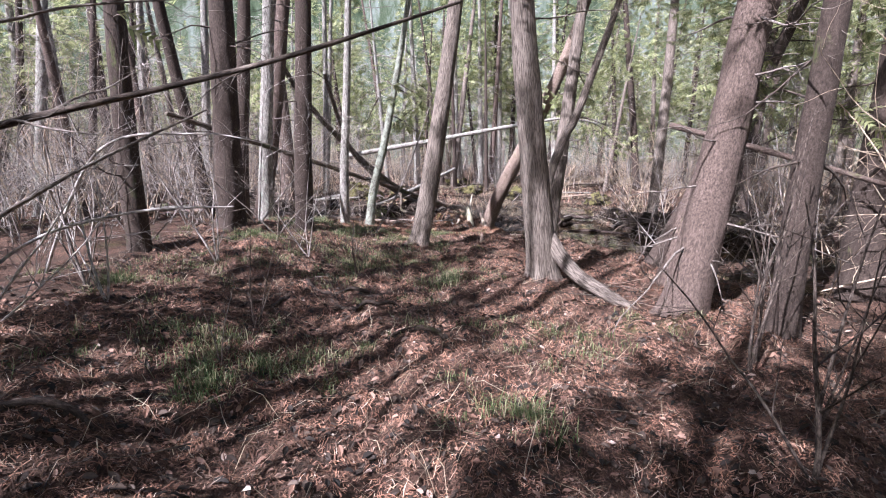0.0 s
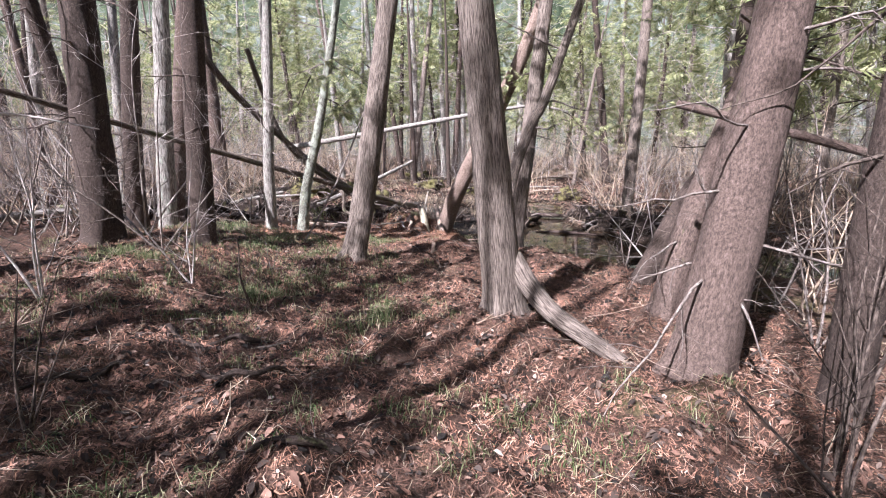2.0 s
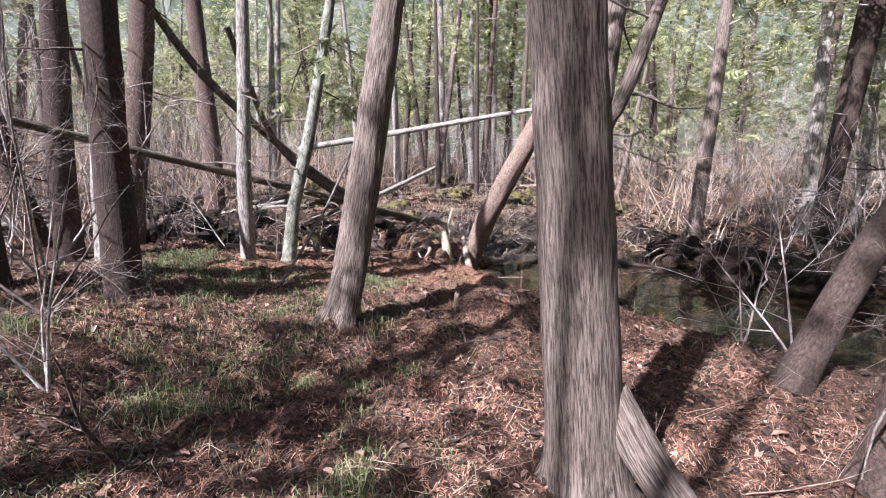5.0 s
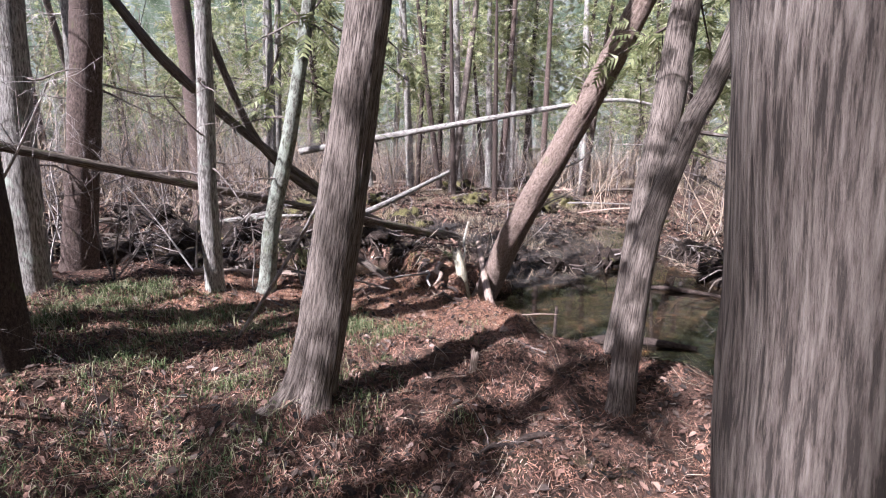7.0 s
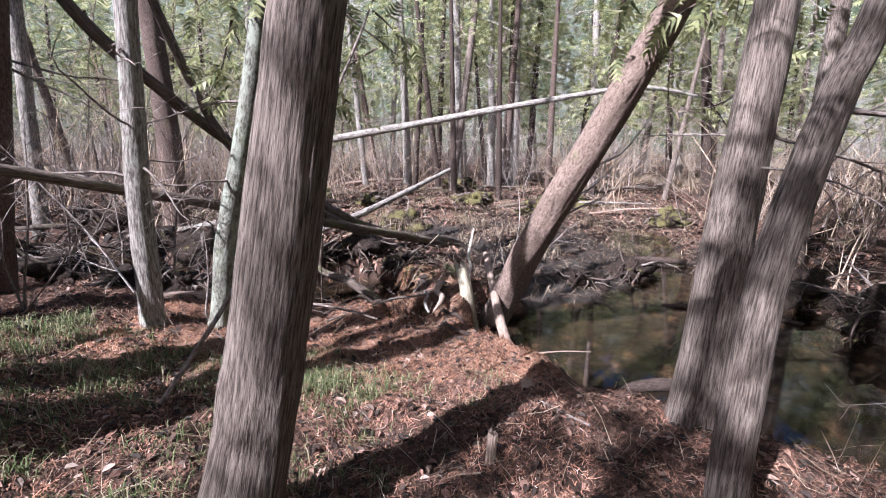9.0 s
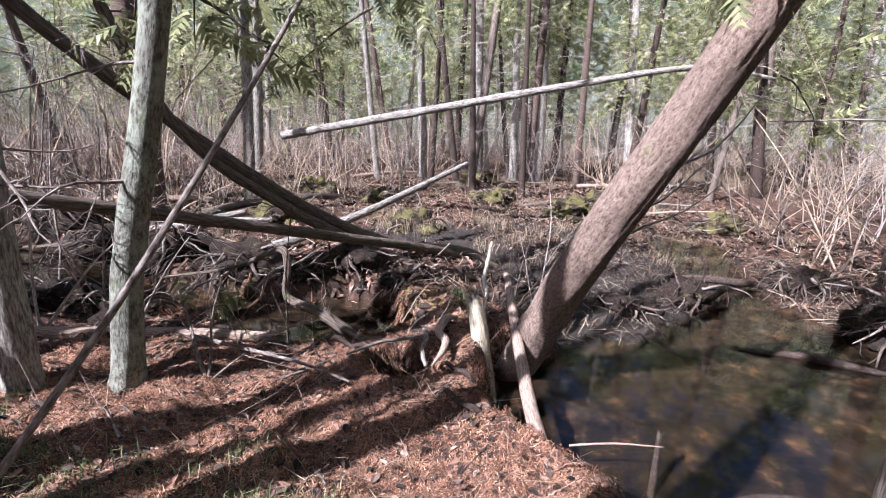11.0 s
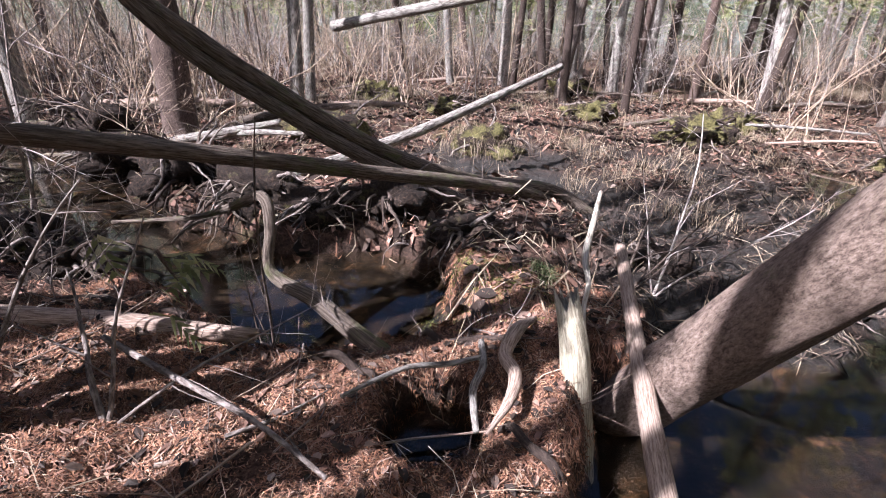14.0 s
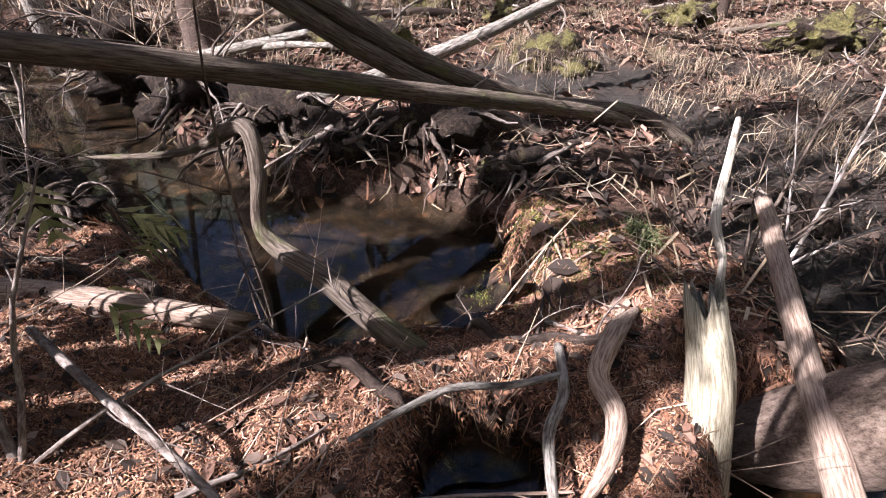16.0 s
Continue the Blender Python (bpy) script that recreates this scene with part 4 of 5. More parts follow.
for q, (x, y, size) in enumerate(((-2.55, 11.05, 0.32), (-3.3, 11.2, 0.42), (-4.3, 11.4, 0.45), (-2.2, 12.6, 0.5), (-3.2, 12.9, 0.6), (-4.4, 13.3, 0.6), (-5.6, 12.0, 0.5), (-0.9, 12.55, 0.36), (-1.5, 12.4, 0.34),
                                  (-0.25, 12.35, 0.3), (-5.8, 14.3, 0.7), (5.3, 10.75, 0.7), (4.95, 11.9, 0.55), (6.3, 10.3, 0.8), (4.9, 13.4, 0.5), (2.3, 12.3, 0.34), (3.2, 12.9, 0.4), (1.35, 12.7, 0.3))):
    root_tangle(x, y, size, 800 + q)
for q, (x, y, size) in enumerate(((-0.6, 16.2, 0.6), (-2.4, 14.5, 0.5), (2.7, 17.4, 0.6), (0.7, 22.3, 0.7), (1.0, 18.6, 0.5), (-1.6, 18.2, 0.6), (3.9, 19.5, 0.6), (-3.6, 19.5, 0.7), (5.6, 17.2, 0.6))):
    root_tangle(x, y, size, 830 + q, 18, "mossy hummock with dry roots and sticks", True)


# ---- saplings, boughs and sticks ----
def sapling(at, stems, label, seed, mat=TWIG_MID, kids=5, depth=2):
    """A bare sapling: each stem is (dx, dy, dz, radius), measured from the foot."""
    rg = np.random.default_rng(seed)
    z = height(at[0], at[1]) - 0.03
    e = root_empty("bare_sapling", (at[0], at[1], z), label, "sapling", "bare saplings")
    for dx, dy, dz, r in stems:
        g = Geo()
        ln = math.sqrt(dx * dx + dy * dy + dz * dz)
        branchy(g, (0, 0, 0), (dx, dy, dz), ln, r, rg, depth, 0.07, 0, kids, 6)
        part("stem", g.mesh("stem", mat), e)
    return e


sapling((1.7, 1.9), [(-0.2, 0.1, 1.3, 0.014), (0.15, 0.1, 1.1, 0.01), (-0.72, 0.4, 1.05, 0.009)], "bare grey-brown sapling with forking stems", 201, TWIG_DARK)
sapling((2.0, 2.3), [(-0.1, 0.1, 1.7, 0.011), (0.2, 0.0, 1.2, 0.008), (0.1, -0.1, 1.0, 0.008)], "bare grey-brown sapling with forking stems", 202, TWIG_DARK)
sapling((2.1, 3.0), [(-0.05, 0.1, 1.6, 0.011), (0.15, 0.1, 1.5, 0.010), (0.0, -0.05, 1.2, 0.009)], "clump of dark bare stems", 203, TWIG_DARK)
sapling((2.35, 3.3), [(0.05, 0.1, 1.9, 0.012), (0.2, 0.1, 1.5, 0.010), (-0.2, -0.05, 1.2, 0.009)], "clump of dark bare stems", 204, TWIG_DARK)
sapling((-1.55, 3.7), [(-0.15, 0.05, 0.85, 0.010), (0.1, 0.1, 0.7, 0.008), (0.28, 0.0, 0.95, 0.008)], "thin brown sapling with bare twigs", 205, TWIG_DARK)
sapling((-1.5, 2.97), [(-0.12, 0.0, 0.6, 0.006), (0.03, 0.05, 0.65, 0.006)], "pale forked twig standing in grass", 206)
sapling((-1.05, 5.55), [(0.02, -0.3, 0.8, 0.014), (0.2, 0.1, 0.5, 0.006)], "short dark sapling with pale twigs", 207, TWIG_DARK)
sapling((-1.75, 6.0), [(-0.5, 0.1, 0.9, 0.011), (0.15, 0.0, 1.2, 0.010), (-0.2, 0.2, 1.3, 0.008)], "bare bush with bleached white twigs", 208, TWIG)
sapling((-2.6, 5.3), [(-0.5, 0.1, 1.3, 0.012), (0.25, 0.0, 1.4, 0.010), (-0.2, 0.2, 1.6, 0.010)], "bare bush with bleached white twigs", 209, TWIG)
sapling((-2.9, 3.9), [(-0.3, 0.1, 1.5, 0.012), (0.35, 0.1, 1.2, 0.010), (-0.6, 0.2, 1.0, 0.008)], "bare bush with bleached white twigs", 210, TWIG)
sapling((-3.6, 4.6), [(-0.3, 0.1, 1.8, 0.014), (0.45, 0.1, 1.5, 0.010), (-0.6, 0.2, 1.2, 0.010)], "bare bush with grey crooked stems", 211)
sapling((-1.28, 7.0), [(0.1, -0.1, 0.45, 0.006), (-0.15, 0.0, 0.6, 0.005)], "thin pale twig standing in grass", 212)
sapling((-1.15, 9.95), [(-0.3, 0.25, 0.55, 0.016), (-0.1, 0.4, 0.75, 0.011), (0.55, 0.5, 0.6, 0.009)], "bare sapling arching over the pool", 213)
sapling((-1.75, 9.9), [(0.2, 0.5, 0.9, 0.014), (-0.1, 0.3, 1.1, 0.010)], "bare sapling arching over the pool", 214)
sapling((-0.95, 10.75), [(0.0, 0.1, 1.6, 0.010), (-0.3, 0.15, 0.8, 0.007)], "slim upright sapling beside the pool", 215, TWIG_DARK)
sapling((0.98, 11.95), [(0.15, 0.2, 1.1, 0.012), (0.6, 0.2, 0.8, 0.009), (-0.1, 0.1, 0.7, 0.008), (0.8, 0.3, 0.5, 0.008)], "thin dark bush at the water's edge", 216, TWIG_DARK)
sapling((1.25, 12.2), [(0.3, 0.2, 1.3, 0.011), (0.7, 0.0, 0.9, 0.009), (-0.3, 0.1, 0.9, 0.008)], "thin dark bush at the water's edge", 217, TWIG)
sapling((-2.7, 11.0), [(0.1, 0.1, 1.7, 0.014), (-0.4, 0.0, 1.2, 0.010), (0.5, 0.1, 0.8, 0.009)], "bare crooked bush by the pool", 218)
sapling((-3.1, 9.6), [(0.3, 0.1, 1.4, 0.012), (-0.4, 0.0, 1.2, 0.010), (0.6, 0.1, 0.9, 0.009)], "bare crooked bush by the pool", 219)
sapling((3.2, 7.4), [(0.3, 0.1, 1.4, 0.012), (-0.4, 0.0, 1.2, 0.010), (-0.6, 0.1, 0.7, 0.009)], "bare brush on the bank", 220)
sapling((2.9, 5.0), [(0.3, 0.1, 1.6, 0.012), (-0.3, 0.0, 1.3, 0.010), (0.6, 0.1, 0.9, 0.009)], "bare brush between the trunks", 221)
sapling((3.4, 4.6), [(0.3, 0.1, 2.0, 0.012), (-0.3, 0.0, 1.6, 0.010), (0.6, 0.1, 1.2, 0.009)], "bare brush between the trunks", 222)

for q, (x, y, stems) in enumerate(((-2.45, 6.9, [(-1.2, -0.4, 1.5, 0.013), (0.9, -0.5, 1.4, 0.012), (0.3, -0.8, 2.0, 0.012)]), (-3.0, 7.6, [(1.3, -0.6, 1.6, 0.014), (-1.2, -0.3, 2.2, 0.012), (0.4, -0.8, 2.6, 0.012)]),
                                   (-4.2, 6.4, [(1.4, -0.6, 1.2, 0.014), (-0.8, -0.6, 2.0, 0.014), (0.3, -0.9, 2.6, 0.014)]), (-3.4, 3.2, [(0.9, 0.2, 1.5, 0.012), (-0.5, 0.4, 2.2, 0.012), (1.3, 0.6, 1.0, 0.01)]),
                                   (-4.6, 8.4, [(1.6, -0.3, 1.6, 0.014), (-1.0, -0.3, 2.4, 0.013), (0.8, 0.2, 2.8, 0.013)]), (-2.6, 10.3, [(0.7, 0.2, 1.3, 0.012), (-0.9, 0.2, 1.5, 0.012), (0.2, 0.2, 2.0, 0.011)]),
                                   (3.9, 5.6, [(-0.8, -0.3, 1.6, 0.012), (0.5, -0.5, 2.2, 0.012), (-1.2, 0.1, 1.0, 0.01)]), (3.6, 7.3, [(-0.9, 0.1, 1.3, 0.012), (0.6, 0.1, 1.6, 0.012), (-0.2, 0.5, 1.7, 0.011)]))):
    sapling((x, y), stems, "bare crooked bush of bleached branches", 230 + q, TWIG if q % 2 else TWIG_MID, 7, 3)

log("dead_limb", [(-1.75, 1.0, 1.32, 0.011), (-1.1, 1.15, 1.55, 0.009), (-0.5, 1.3, 1.72, 0.007), (0.05, 1.45, 1.92, 0.004)], TWIG_DARK, "long dead limb hanging across the clearing", "branch", 10, 0.05, 0.2, 0, 0, 30, 6)
log("dead_limb", [(-1.75, 1.0, 1.32, 0.011), (-2.6, 0.9, 1.0, 0.018), (-3.0, 0.9, 0.12, 0.02)], TWIG_DARK, "crooked foot of a dead limb", "branch", 10, 0.05, 0.2, 0, 0, 31)
for q, pts in enumerate(([(-3.3, 2.5, 0.1, 0.016), (-2.9, 2.6, 0.85, 0.014), (-2.2, 2.75, 1.35, 0.011), (-1.4, 2.9, 1.75, 0.005)], [(-3.9, 3.3, 0.1, 0.016), (-3.2, 3.5, 0.8, 0.013), (-2.4, 3.6, 1.05, 0.01), (-1.6, 3.6, 1.1, 0.005)],
                         [(-3.8, 2.9, 0.1, 0.018), (-3.4, 3.0, 1.9, 0.014), (-2.6, 3.2, 2.35, 0.01), (-1.8, 3.4, 2.5, 0.005)], [(-4.4, 5.0, 0.1, 0.018), (-3.6, 5.0, 1.5, 0.014), (-2.6, 5.1, 1.7, 0.01), (-1.9, 5.2, 1.6, 0.005)])):
    log("dead_limb", pts, (TWIG_MID, TWIG)[q % 2], "crooked dead limb with many bare side twigs", "branch", 10, 0.05, 0.2, 0, 0, 34 + q, 9)
log("dead_limb", [(-1.2, 8.35, 0.1, 0.014), (-0.78, 8.85, 0.9, 0.014), (-0.4, 9.65, 2.0, 0.012), (-0.2, 10.1, 2.7, 0.008)], TWIG_MID, "slanting dead pole leaning past a lichen tree", "branch", 12, 0.05, 0.1, 0, 0, 32)
log("dead_limb", [(2.25, 4.83, 1.77, 0.03), (2.7, 4.5, 1.6, 0.028), (3.24, 4.14, 1.4, 0.025), (4.0, 3.7, 1.1, 0.015)], BARK_SCALY, "snapped pinkish limb wedged between trunks", "branch", 16, 0.05, 0.12, 0.06, 0, 33)


def bough(at, way, length, label, seed, sprays=34):
    """A drooping cedar bough with flat green sprays."""
    rg = np.random.default_rng(seed)
    e = root_empty("cedar_bough", at, label, "branch", "cedar boughs")
    g = Geo()
    c = branchy(g, (0, 0, 0), way, length, 0.014, rg, 1, 0.1, 0.08, 5, 5)
    part("stem", g.mesh("stem", TWIG_DARK), e)
    g = Geo()
    for q in range(sprays):
        i = int(rg.integers(1, len(c)))
        p = np.array(c[i][:3]) + rg.normal(0, 0.16, 3) * np.array([1, 1, 0.5])
        spray(g, p, np.array(way) + rg.normal(0, 0.7, 3) + np.array([0, 0, -0.4]), rg.uniform(0.14, 0.3), rg)
    part("foliage", g.mesh("foliage", FROND, False), e)


for q, (at, way, ln) in enumerate([((-1.2, 9.9, 2.3), (1, 0.2, -0.2), 0.9), ((-1.3, 10.0, 2.6), (-0.4, 0.6, -0.2), 0.9), ((-1.1, 9.8, 2.9), (0.6, -0.5, -0.3), 0.9), ((-0.9, 10.2, 2.9), (0.9, 0.5, -0.3), 1.1),
                                   ((2.4, 9.0, 3.0), (0.6, 0.8, -0.2), 1.3), ((2.3, 8.95, 2.6), (-0.5, 0.7, -0.1), 0.9), ((4.2, 13.6, 2.3), (1, 0.3, -0.2), 1.4), ((3.9, 14.0, 2.7), (0.4, 0.8, -0.3), 1.4),
                                   ((4.6, 15.0, 2.2), (0.8, -0.4, -0.1), 1.5), ((-0.6, 12.5, 3.2), (0.7, 0.1, -0.3), 1.2), ((3.3, 5.8, 2.6), (0.7, 0.4, -0.2), 1.2), ((3.6, 5.4, 2.2), (0.7, -0.4, -0.2), 1.2),
                                   ((4.2, 6.0, 2.4), (0.2, 0.9, -0.3), 1.3), ((-0.5, 12.2, 2.7), (-0.9, 0.1, -0.3), 1.2)]):
    bough(at, way, ln, "green cedar bough with flat drooping sprays", 300 + q)
bough((-1.45, 10.65, 0.36), (0.1, 0.05, -0.9), 0.2, "single green cedar sprig hanging over the pool", 330, 9)

STICKS = []
for q in range(9):
    rg = np.random.default_rng(400 + q)
    g = Geo()
    ln = rg.uniform(0.25, 1.0)
    branchy(g, (-ln / 2, 0, 0.012), (1, 0, 0.02), ln, rg.uniform(0.004, 0.011), rg, 1, 0.06, 0, 3, 5)
    STICKS.append(tagged(new("fallen_stick", g.mesh("fallen_stick", [TWIG_MID, TWIG_DARK, WOOD_TAN][q % 3])), ["dry grey stick lying on the needles", "dark damp stick lying on the needles", "tan barkless stick lying on the needles"][q % 3], "stick", "sticks on the forest floor"))
rg = np.random.default_rng(9)
free = lambda x, y: float(terrain(np.array([x]), np.array([y]))[2][0]) < 0.05
strew(STICKS, 120, (-4.0, 3.6, 1.2, 11.2), rg, free, 0.12, 3.0)
strew(STICKS, 110, (-6.0, 5.5, 11.2, 19), rg, free, 0.12, 7.0)
strew(STICKS, 55, (-1.9, 0.6, 9.2, 11.0), rg, free, 0.08, 6.0)
for q, ob in enumerate(STICKS):
    ob.location = (-2.5 + 0.6 * q, 4.9 + 0.3 * (q % 3), height(-2.5 + 0.6 * q, 4.9 + 0.3 * (q % 3)))


rg = np.random.default_rng(55)
for q, (x, y) in enumerate([(-0.65, 4.2), (-0.2, 3.45), (-2.0, 2.05), (-1.35, 4.9), (-0.9, 4.4), (-3.0, 6.4), (-2.9, 6.9), (-0.95, 5.0), (-1.7, 4.3), (0.9, 7.2), (-0.1, 10.95), (0.2, 10.95), (-0.4, 10.5), (-1.3, 10.6), (0.5, 10.3), (0.55, 9.9), (-1.9, 10.6), (-0.3, 12.6), (0.0, 12.9), (-1.0, 12.6), (-1.7, 12.4)]):
    pts, a = [], rg.uniform(-0.7, 0.7) + (3.14 if q % 2 else 0)
    for k in range(6):
        px, py = x + math.cos(a) * 0.12 * (k - 2.5), y + math.sin(a) * 0.12 * (k - 2.5) + rg.normal(0, 0.03)
        pts.append((px, py, height(px, py) + (0.03 if 0 < k < 5 else -0.03) + rg.normal(0, 0.012), 0.005 + 0.015 * math.sin((k + 0.5) / 6 * 3.14)))
    log("surface_root", pts, BARK_DARK, "dark crooked root showing above the litter", "root", 10, 0.04, 0.3, 0, 0, 600 + q, 2)


# ---- litter, grass, moss ----
def sheet(name, label, category, verts, faces_per, material):
    """Many small flat pieces, the same number of points each, as one object."""
    n, k, _ = verts.shape
    base = (np.arange(n) * k)[:, None, None]
    f = (base + np.array(faces_per)[None]).reshape(-1, len(faces_per[0]))
    me = bpy.data.meshes.new(name)
    me.from_pydata(verts.reshape(-1, 3).tolist(), [], f.tolist())
    me.materials.append(material)
    return tagged(new(name, me), label, category, kind="stuff")


def spots(n, box, rg, wet_ok=0.35, power=1.0):
    x = rg.uniform(box[0], box[1], n)
    y = box[2] + (box[3] - box[2]) * rg.random(n) ** power
    h, wet, under = terrain(x, y)
    bare = vnoise(xyz(x, y) * 1.9, 71) + 0.7 * vnoise(xyz(x, y) * 5.5, 72)
    k = (wet < wet_ok) & (under < 0.05) & (bare > rg.uniform(-1.5, -0.3, n))
    return x[k], y[k], h[k]


def slope_frame(x, y, h, heading):
    """Unit vectors along a heading on the sloping ground, across it, and up."""
    e = 0.03
    hx = (terrain(x + e, y)[0] - h) / e
    hy = (terrain(x, y + e)[0] - h) / e
    c, s = np.cos(heading), np.sin(heading)
    hx, hy = np.clip(hx, -1.5, 1.5), np.clip(hy, -1.5, 1.5)
    a = np.stack([c, s, c * hx + s * hy], -1)
    b = np.stack([-s, c, -s * hx + c * hy], -1)
    return a, b


def needles(n, box, seed, lo, hi, wide, lift, power=1.0, wet_ok=0.6):
    rg = np.random.default_rng(seed)
    x, y, h = spots(n, box, rg, wet_ok, power)
    m = len(x)
    a, b = slope_frame(x, y, h, rg.uniform(0, 6.283, m))
    ln, w = rg.uniform(lo, hi, m)[:, None], (wide * rg.uniform(0.6, 1.3, m))[:, None]
    p = np.stack([x, y, h + lift * rg.random(m)], -1)
    up = np.array([[0, 0, 1.0]])
    t0, t1 = rg.normal(0, 0.22, m)[:, None] * ln * up, rg.normal(0, 0.22, m)[:, None] * ln * up
    arch = (0.12 * ln) * up + b * ln * rg.normal(0, 0.15, m)[:, None]
    v = np.stack([p - a * ln / 2 - b * w + t0, p - a * ln / 2 + b * w + t0, p + arch + b * w, p + arch - b * w, p + a * ln / 2 + b * w * 0.4 + t1, p + a * ln / 2 - b * w * 0.4 + t1], 1)
    return v


NEEDLE_FACES = [(0, 3, 2, 1), (3, 5, 4, 2)]
sheet("needle_litter", "rust-brown fallen needles and fronds", "litter", needles(130000, (-3.6, 3.6, 1.0, 11.6), 1, 0.025, 0.08, 0.0022, 0.018), NEEDLE_FACES, NEEDLE)
sheet("needle_litter", "rust-brown fallen needles and fronds", "litter", needles(60000, (-2.0, 1.3, 8.5, 11.3), 2, 0.02, 0.06, 0.0018, 0.018), NEEDLE_FACES, NEEDLE)
sheet("needle_litter", "rust-brown fallen needles and fronds", "litter", needles(30000, (-9, 8, 11.0, 24), 3, 0.05, 0.16, 0.005, 0.03, 1.4), NEEDLE_FACES, NEEDLE)
sheet("stem_litter", "dry grey stems strewn over the floor", "litter", needles(3500, (-4, 4, 1.0, 11.6), 4, 0.10, 0.32, 0.0018, 0.03), NEEDLE_FACES, STRAW)
sheet("stem_litter", "dry grey stems strewn over the flat", "litter", needles(6000, (-7, 7, 11.2, 22), 5, 0.12, 0.5, 0.005, 0.05), NEEDLE_FACES, STRAW)

sheet("mud_litter", "dark sodden stems and scraps on the mud", "litter", needles(9000, (0.6, 5.5, 11.4, 18), 6, 0.06, 0.3, 0.005, 0.03, 1.0, 1.1), NEEDLE_FACES, DEBRIS)
sheet("mud_litter", "pale dry stems strewn on the mud", "litter", needles(2200, (0.6, 5.5, 11.4, 18), 7, 0.08, 0.35, 0.003, 0.04, 1.0, 1.1), NEEDLE_FACES, STRAW)


def fronds(n, box, seed, size):
    """Fallen cedar fronds: narrow leaflets on both sides of a spine."""
    rg = np.random.default_rng(seed)
    x, y, h = spots(n, box, rg, 0.4)
    m = len(x)
    a, b = slope_frame(x, y, h, rg.uniform(0, 6.283, m))
    s = (size * rg.uniform(0.6, 1.4, m))[:, None]
    p = np.stack([x, y, h + 0.006 + 0.014 * rg.random(m)], -1)
    up = np.array([[0, 0, 1.0]])
    cols = []
    for q in range(4):
        o = p + a * s * (0.05 + 0.22 * q)
        for sg in (-1, 1):
            tip = o + (a * 0.5 + b * sg * 0.7) * s * (0.48 - 0.07 * q) + up * s * rg.normal(0, 0.12, m)[:, None]
            cols += [o - a * s * 0.05, o + a * s * 0.06, tip]
    return np.stack(cols, 1)


FROND_FACES = [(3 * q, 3 * q + 1, 3 * q + 2) for q in range(8)]
sheet("fallen_fronds", "dry orange cedar fronds on the floor", "litter", fronds(32000, (-2.2, 1.2, 8.9, 11.9), 11, 0.055), FROND_FACES, ORANGE)
sheet("fallen_fronds", "dry orange cedar fronds on the floor", "litter", fronds(36000, (-3.4, 3.4, 1.0, 9.5), 12, 0.06), FROND_FACES, NEEDLE)


def leaves(n, box, seed, size):
    rg = np.random.default_rng(seed)
    x, y, h = spots(n, box, rg, 0.7)
    m = len(x)
    a, b = slope_frame(x, y, h, rg.uniform(0, 6.283, m))
    s = (size * rg.uniform(0.5, 1.4, m))[:, None]
    up = np.array([[0, 0, 1.0]])
    p = np.stack([x, y, h + 0.012 + 0.02 * rg.random(m)], -1)
    k = rg.uniform(0.05, 0.5, m)[:, None] * s * up
    tl = rg.normal(0, 0.25, m)[:, None] * s * up
    return np.stack([p - a * s - tl, p - a * s * 0.3 + b * s * 0.55 + k, p + a * s * 0.5 + b * s * 0.45 + k, p + a * s + tl, p + a * s * 0.5 - b * s * 0.45 + k, p - a * s * 0.3 - b * s * 0.55 + k], 1)


LEAF_FACES = [(0, 3, 2, 1), (0, 5, 4, 3)]
sheet("dead_leaves", "curled brown and tan dead leaves", "litter", leaves(7000, (-4, 4, 1.0, 11.6), 21, 0.022), LEAF_FACES, DEADLEAF)
sheet("dead_leaves", "curled brown and tan dead leaves", "litter", leaves(9000, (-9, 8, 11.0, 24), 22, 0.045), LEAF_FACES, DEADLEAF)


sheet("bark_flakes", "dark damp bark flakes among the needles", "litter", leaves(11000, (-4, 4, 1.0, 11.6), 23, 0.024), LEAF_FACES, DEBRIS)
sheet("bark_flakes", "dark damp bark flakes on the flat", "litter", leaves(9000, (-9, 8, 11.0, 24), 24, 0.06), LEAF_FACES, DEBRIS)


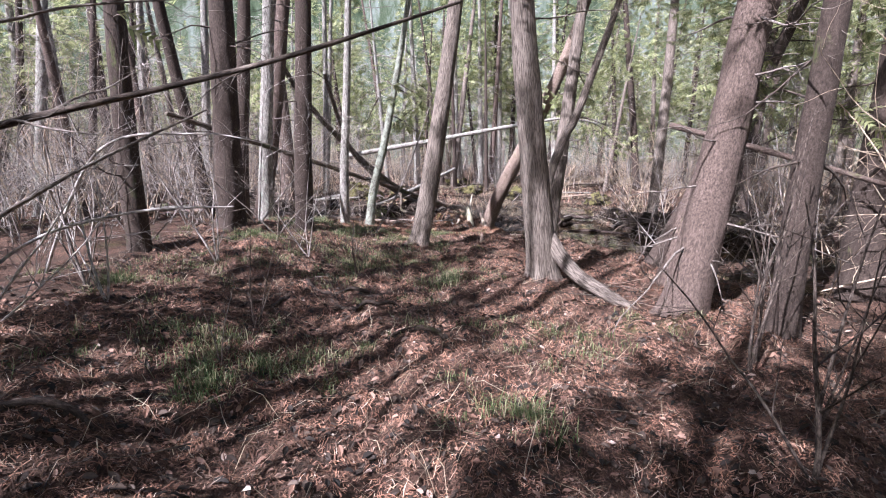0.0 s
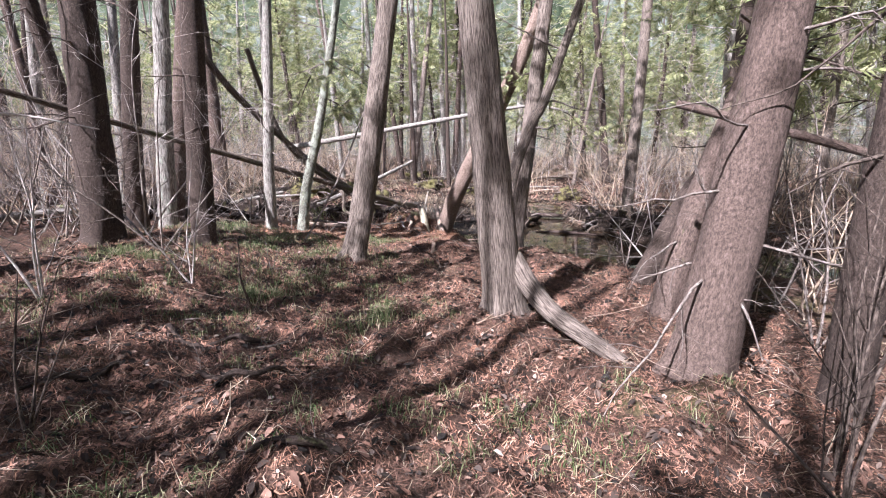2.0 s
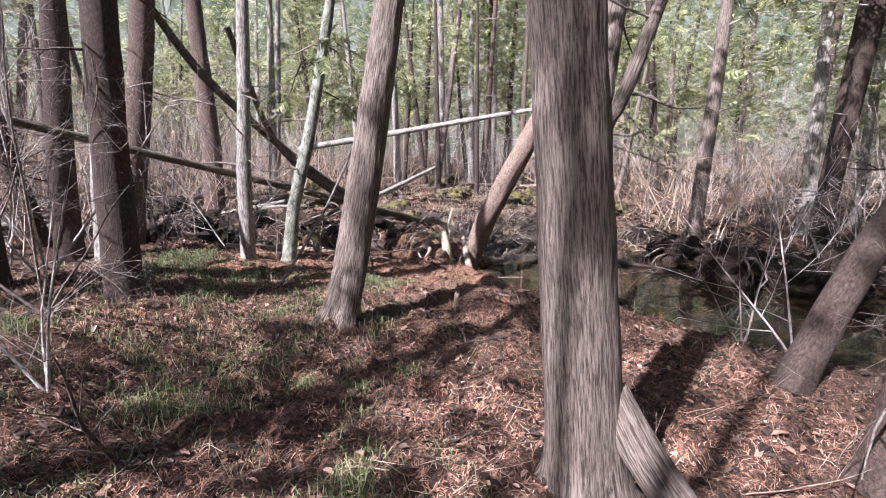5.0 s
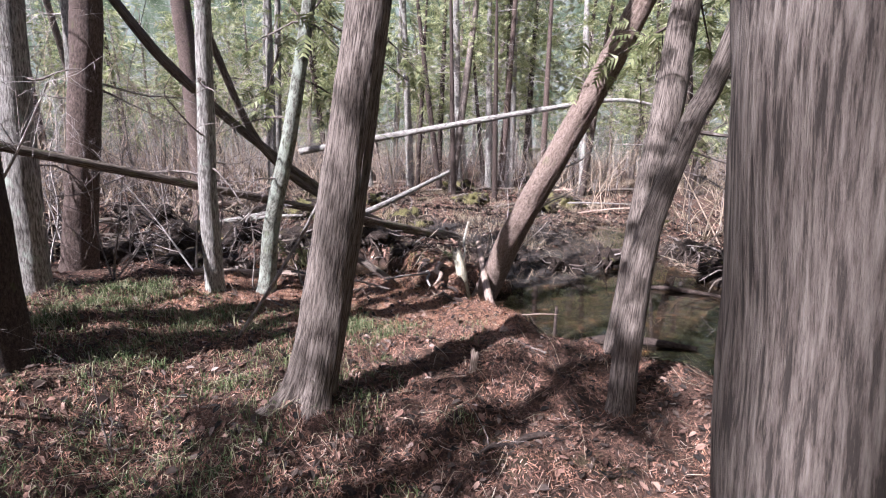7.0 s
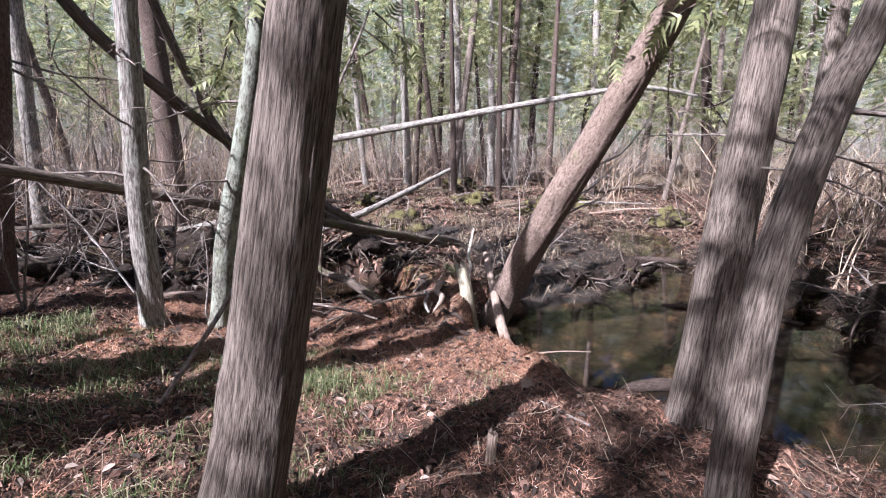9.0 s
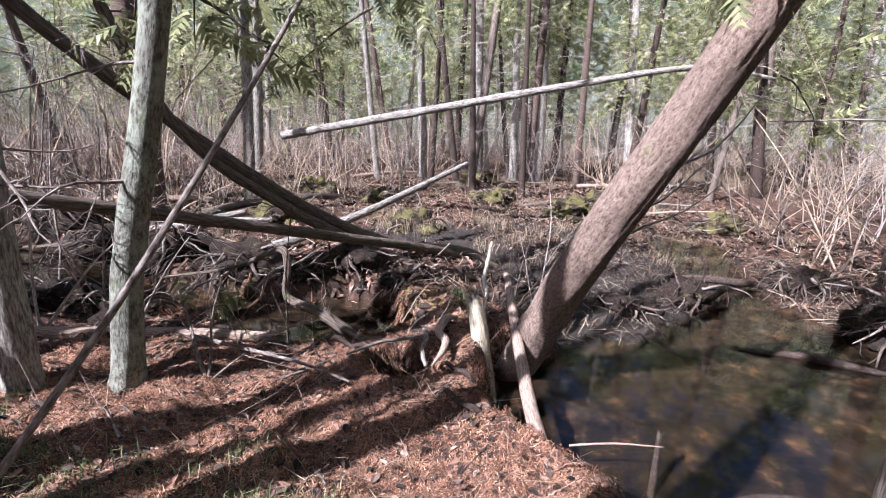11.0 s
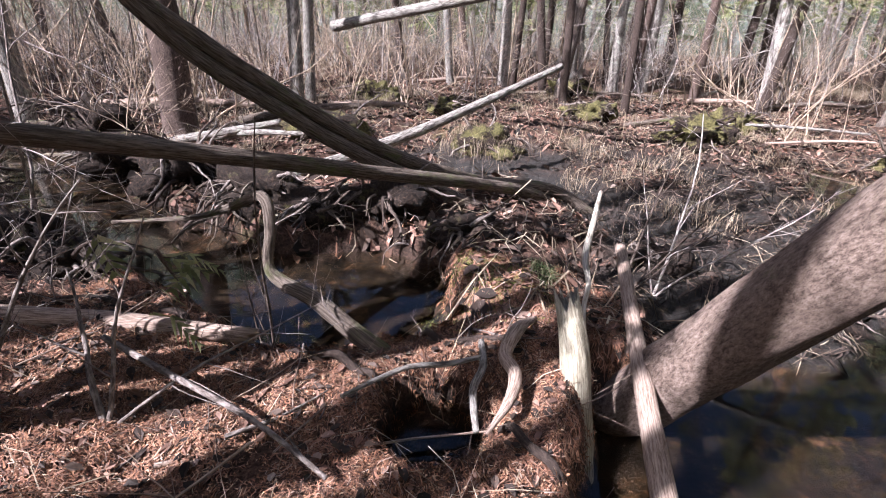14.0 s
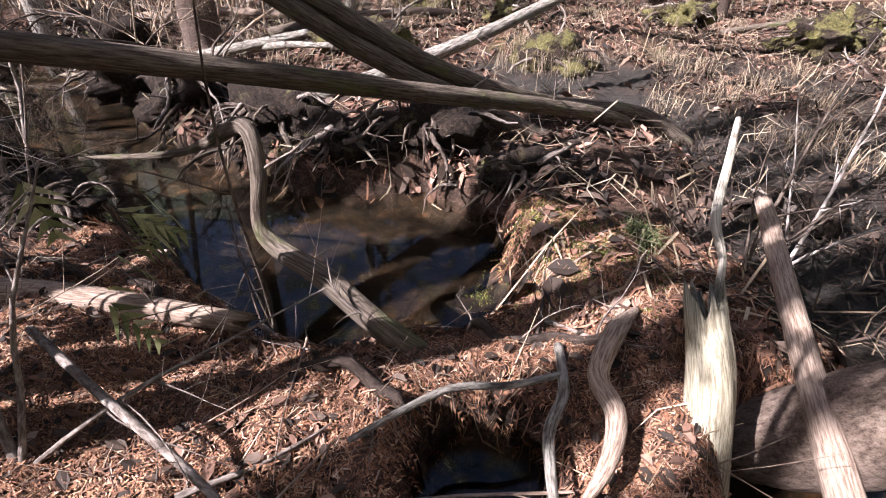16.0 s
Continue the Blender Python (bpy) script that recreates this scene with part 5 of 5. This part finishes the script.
def blades(tufts, seed, material, name, label):
    """Grass tufts, each (x, y, spread, height, blades)."""
    rg = np.random.default_rng(seed)
    out = []
    for tx, ty, sp, hi, n in tufts:
        x, y = tx + rg.normal(0, sp, n), ty + rg.normal(0, sp, n)
        h = terrain(x, y)[0]
        a = rg.uniform(0, 6.283, n)
        d = np.stack([np.cos(a), np.sin(a), 0 * a], -1)
        s = np.stack([-np.sin(a), np.cos(a), 0 * a], -1) * 0.0022
        ln = (hi * rg.uniform(0.5, 1.2, n))[:, None]
        p = np.stack([x, y, h - 0.005], -1)
        up = np.array([[0, 0, 1.0]])
        q = p + up * ln * 0.6 + d * ln * 0.25
        r = q + d * ln * rg.uniform(0.3, 0.6, n)[:, None] + up * ln * rg.uniform(-0.3, 0.2, n)[:, None]
        out.append(np.stack([p - s, p + s, q + s, q - s, r], 1))
    me_v = np.concatenate(out)
    n = len(me_v)
    base = np.arange(n) * 5
    faces = [(b, b + 1, b + 2, b + 3) for b in base.tolist()] + [(b + 3, b + 2, b + 4) for b in base.tolist()]
    me = bpy.data.meshes.new(name)
    me.from_pydata(me_v.reshape(-1, 3).tolist(), [], faces)
    me.materials.append(material)
    tagged(new(name, me), label, "grass", kind="stuff")


rg = np.random.default_rng(31)
TUFTS = [(-3.3, 4.55), (-1.75, 3.14), (-1.5, 2.75), (-1.15, 3.14), (0.38, 2.48), (-2.5, 6.7), (-1.1, 6.04), (-0.33, 8.75), (-2.7, 8.8), (-1.6, 8.75), (-2.45, 8.1), (-2.5, 9.3), (-2.85, 6.6), (0.0, 5.3)]
big = [(x + rg.normal(0, 0.12), y + rg.normal(0, 0.12), 0.07, 0.16, 60) for x, y in TUFTS for k in range(4)]
patch = []
for cx, cy, r, n in ((-1.4, 6.6, 0.9, 60), (-2.2, 8.5, 0.8, 60), (-1.5, 3.0, 0.6, 20), (-0.3, 8.7, 0.35, 22), (-2.7, 5.0, 0.8, 30), (1.0, 3.7, 0.5, 16), (-0.2, 5.2, 0.5, 14), (-1.0, 7.6, 0.6, 30)):
    patch += [(cx + rg.normal(0, r), cy + rg.normal(0, r * 0.6), 0.06, 0.11, 30) for k in range(int(n * 1.5))]
blades(big + patch, 32, GRASS, "grass", "green grass tufts in the leaf litter")
blades([(rg.uniform(-7, 7), rg.uniform(13.5, 24), 0.12, 0.3, 60) for k in range(110)] + [(-0.6, 16.2, 0.35, 0.4, 500)] + [(9.5 + rg.normal(0, 1.3), 27 + rg.normal(0, 2.2), 0.4, 0.3, 120) for k in range(60)], 33, STRAW, "dry_sedge", "straw-coloured dry sedge on the flat")
blades([(x + rg.normal(0, 0.12), y + rg.normal(0, 0.08), 0.06, 0.035, 130) for x, y in ((0.15, 11.55), (0.3, 11.45), (0.05, 11.3), (0.2, 11.2), (-0.1, 11.75), (0.0, 11.6)) for k in range(8)], 34, MOSS, "moss", "yellow-green moss on the hummock")
blades([(0.42 + rg.normal(0, 0.03), 11.6 + rg.normal(0, 0.03), 0.03, 0.12, 80) for k in range(3)], 35, GRASS, "grass", "green grass tuft on the mossy hummock")
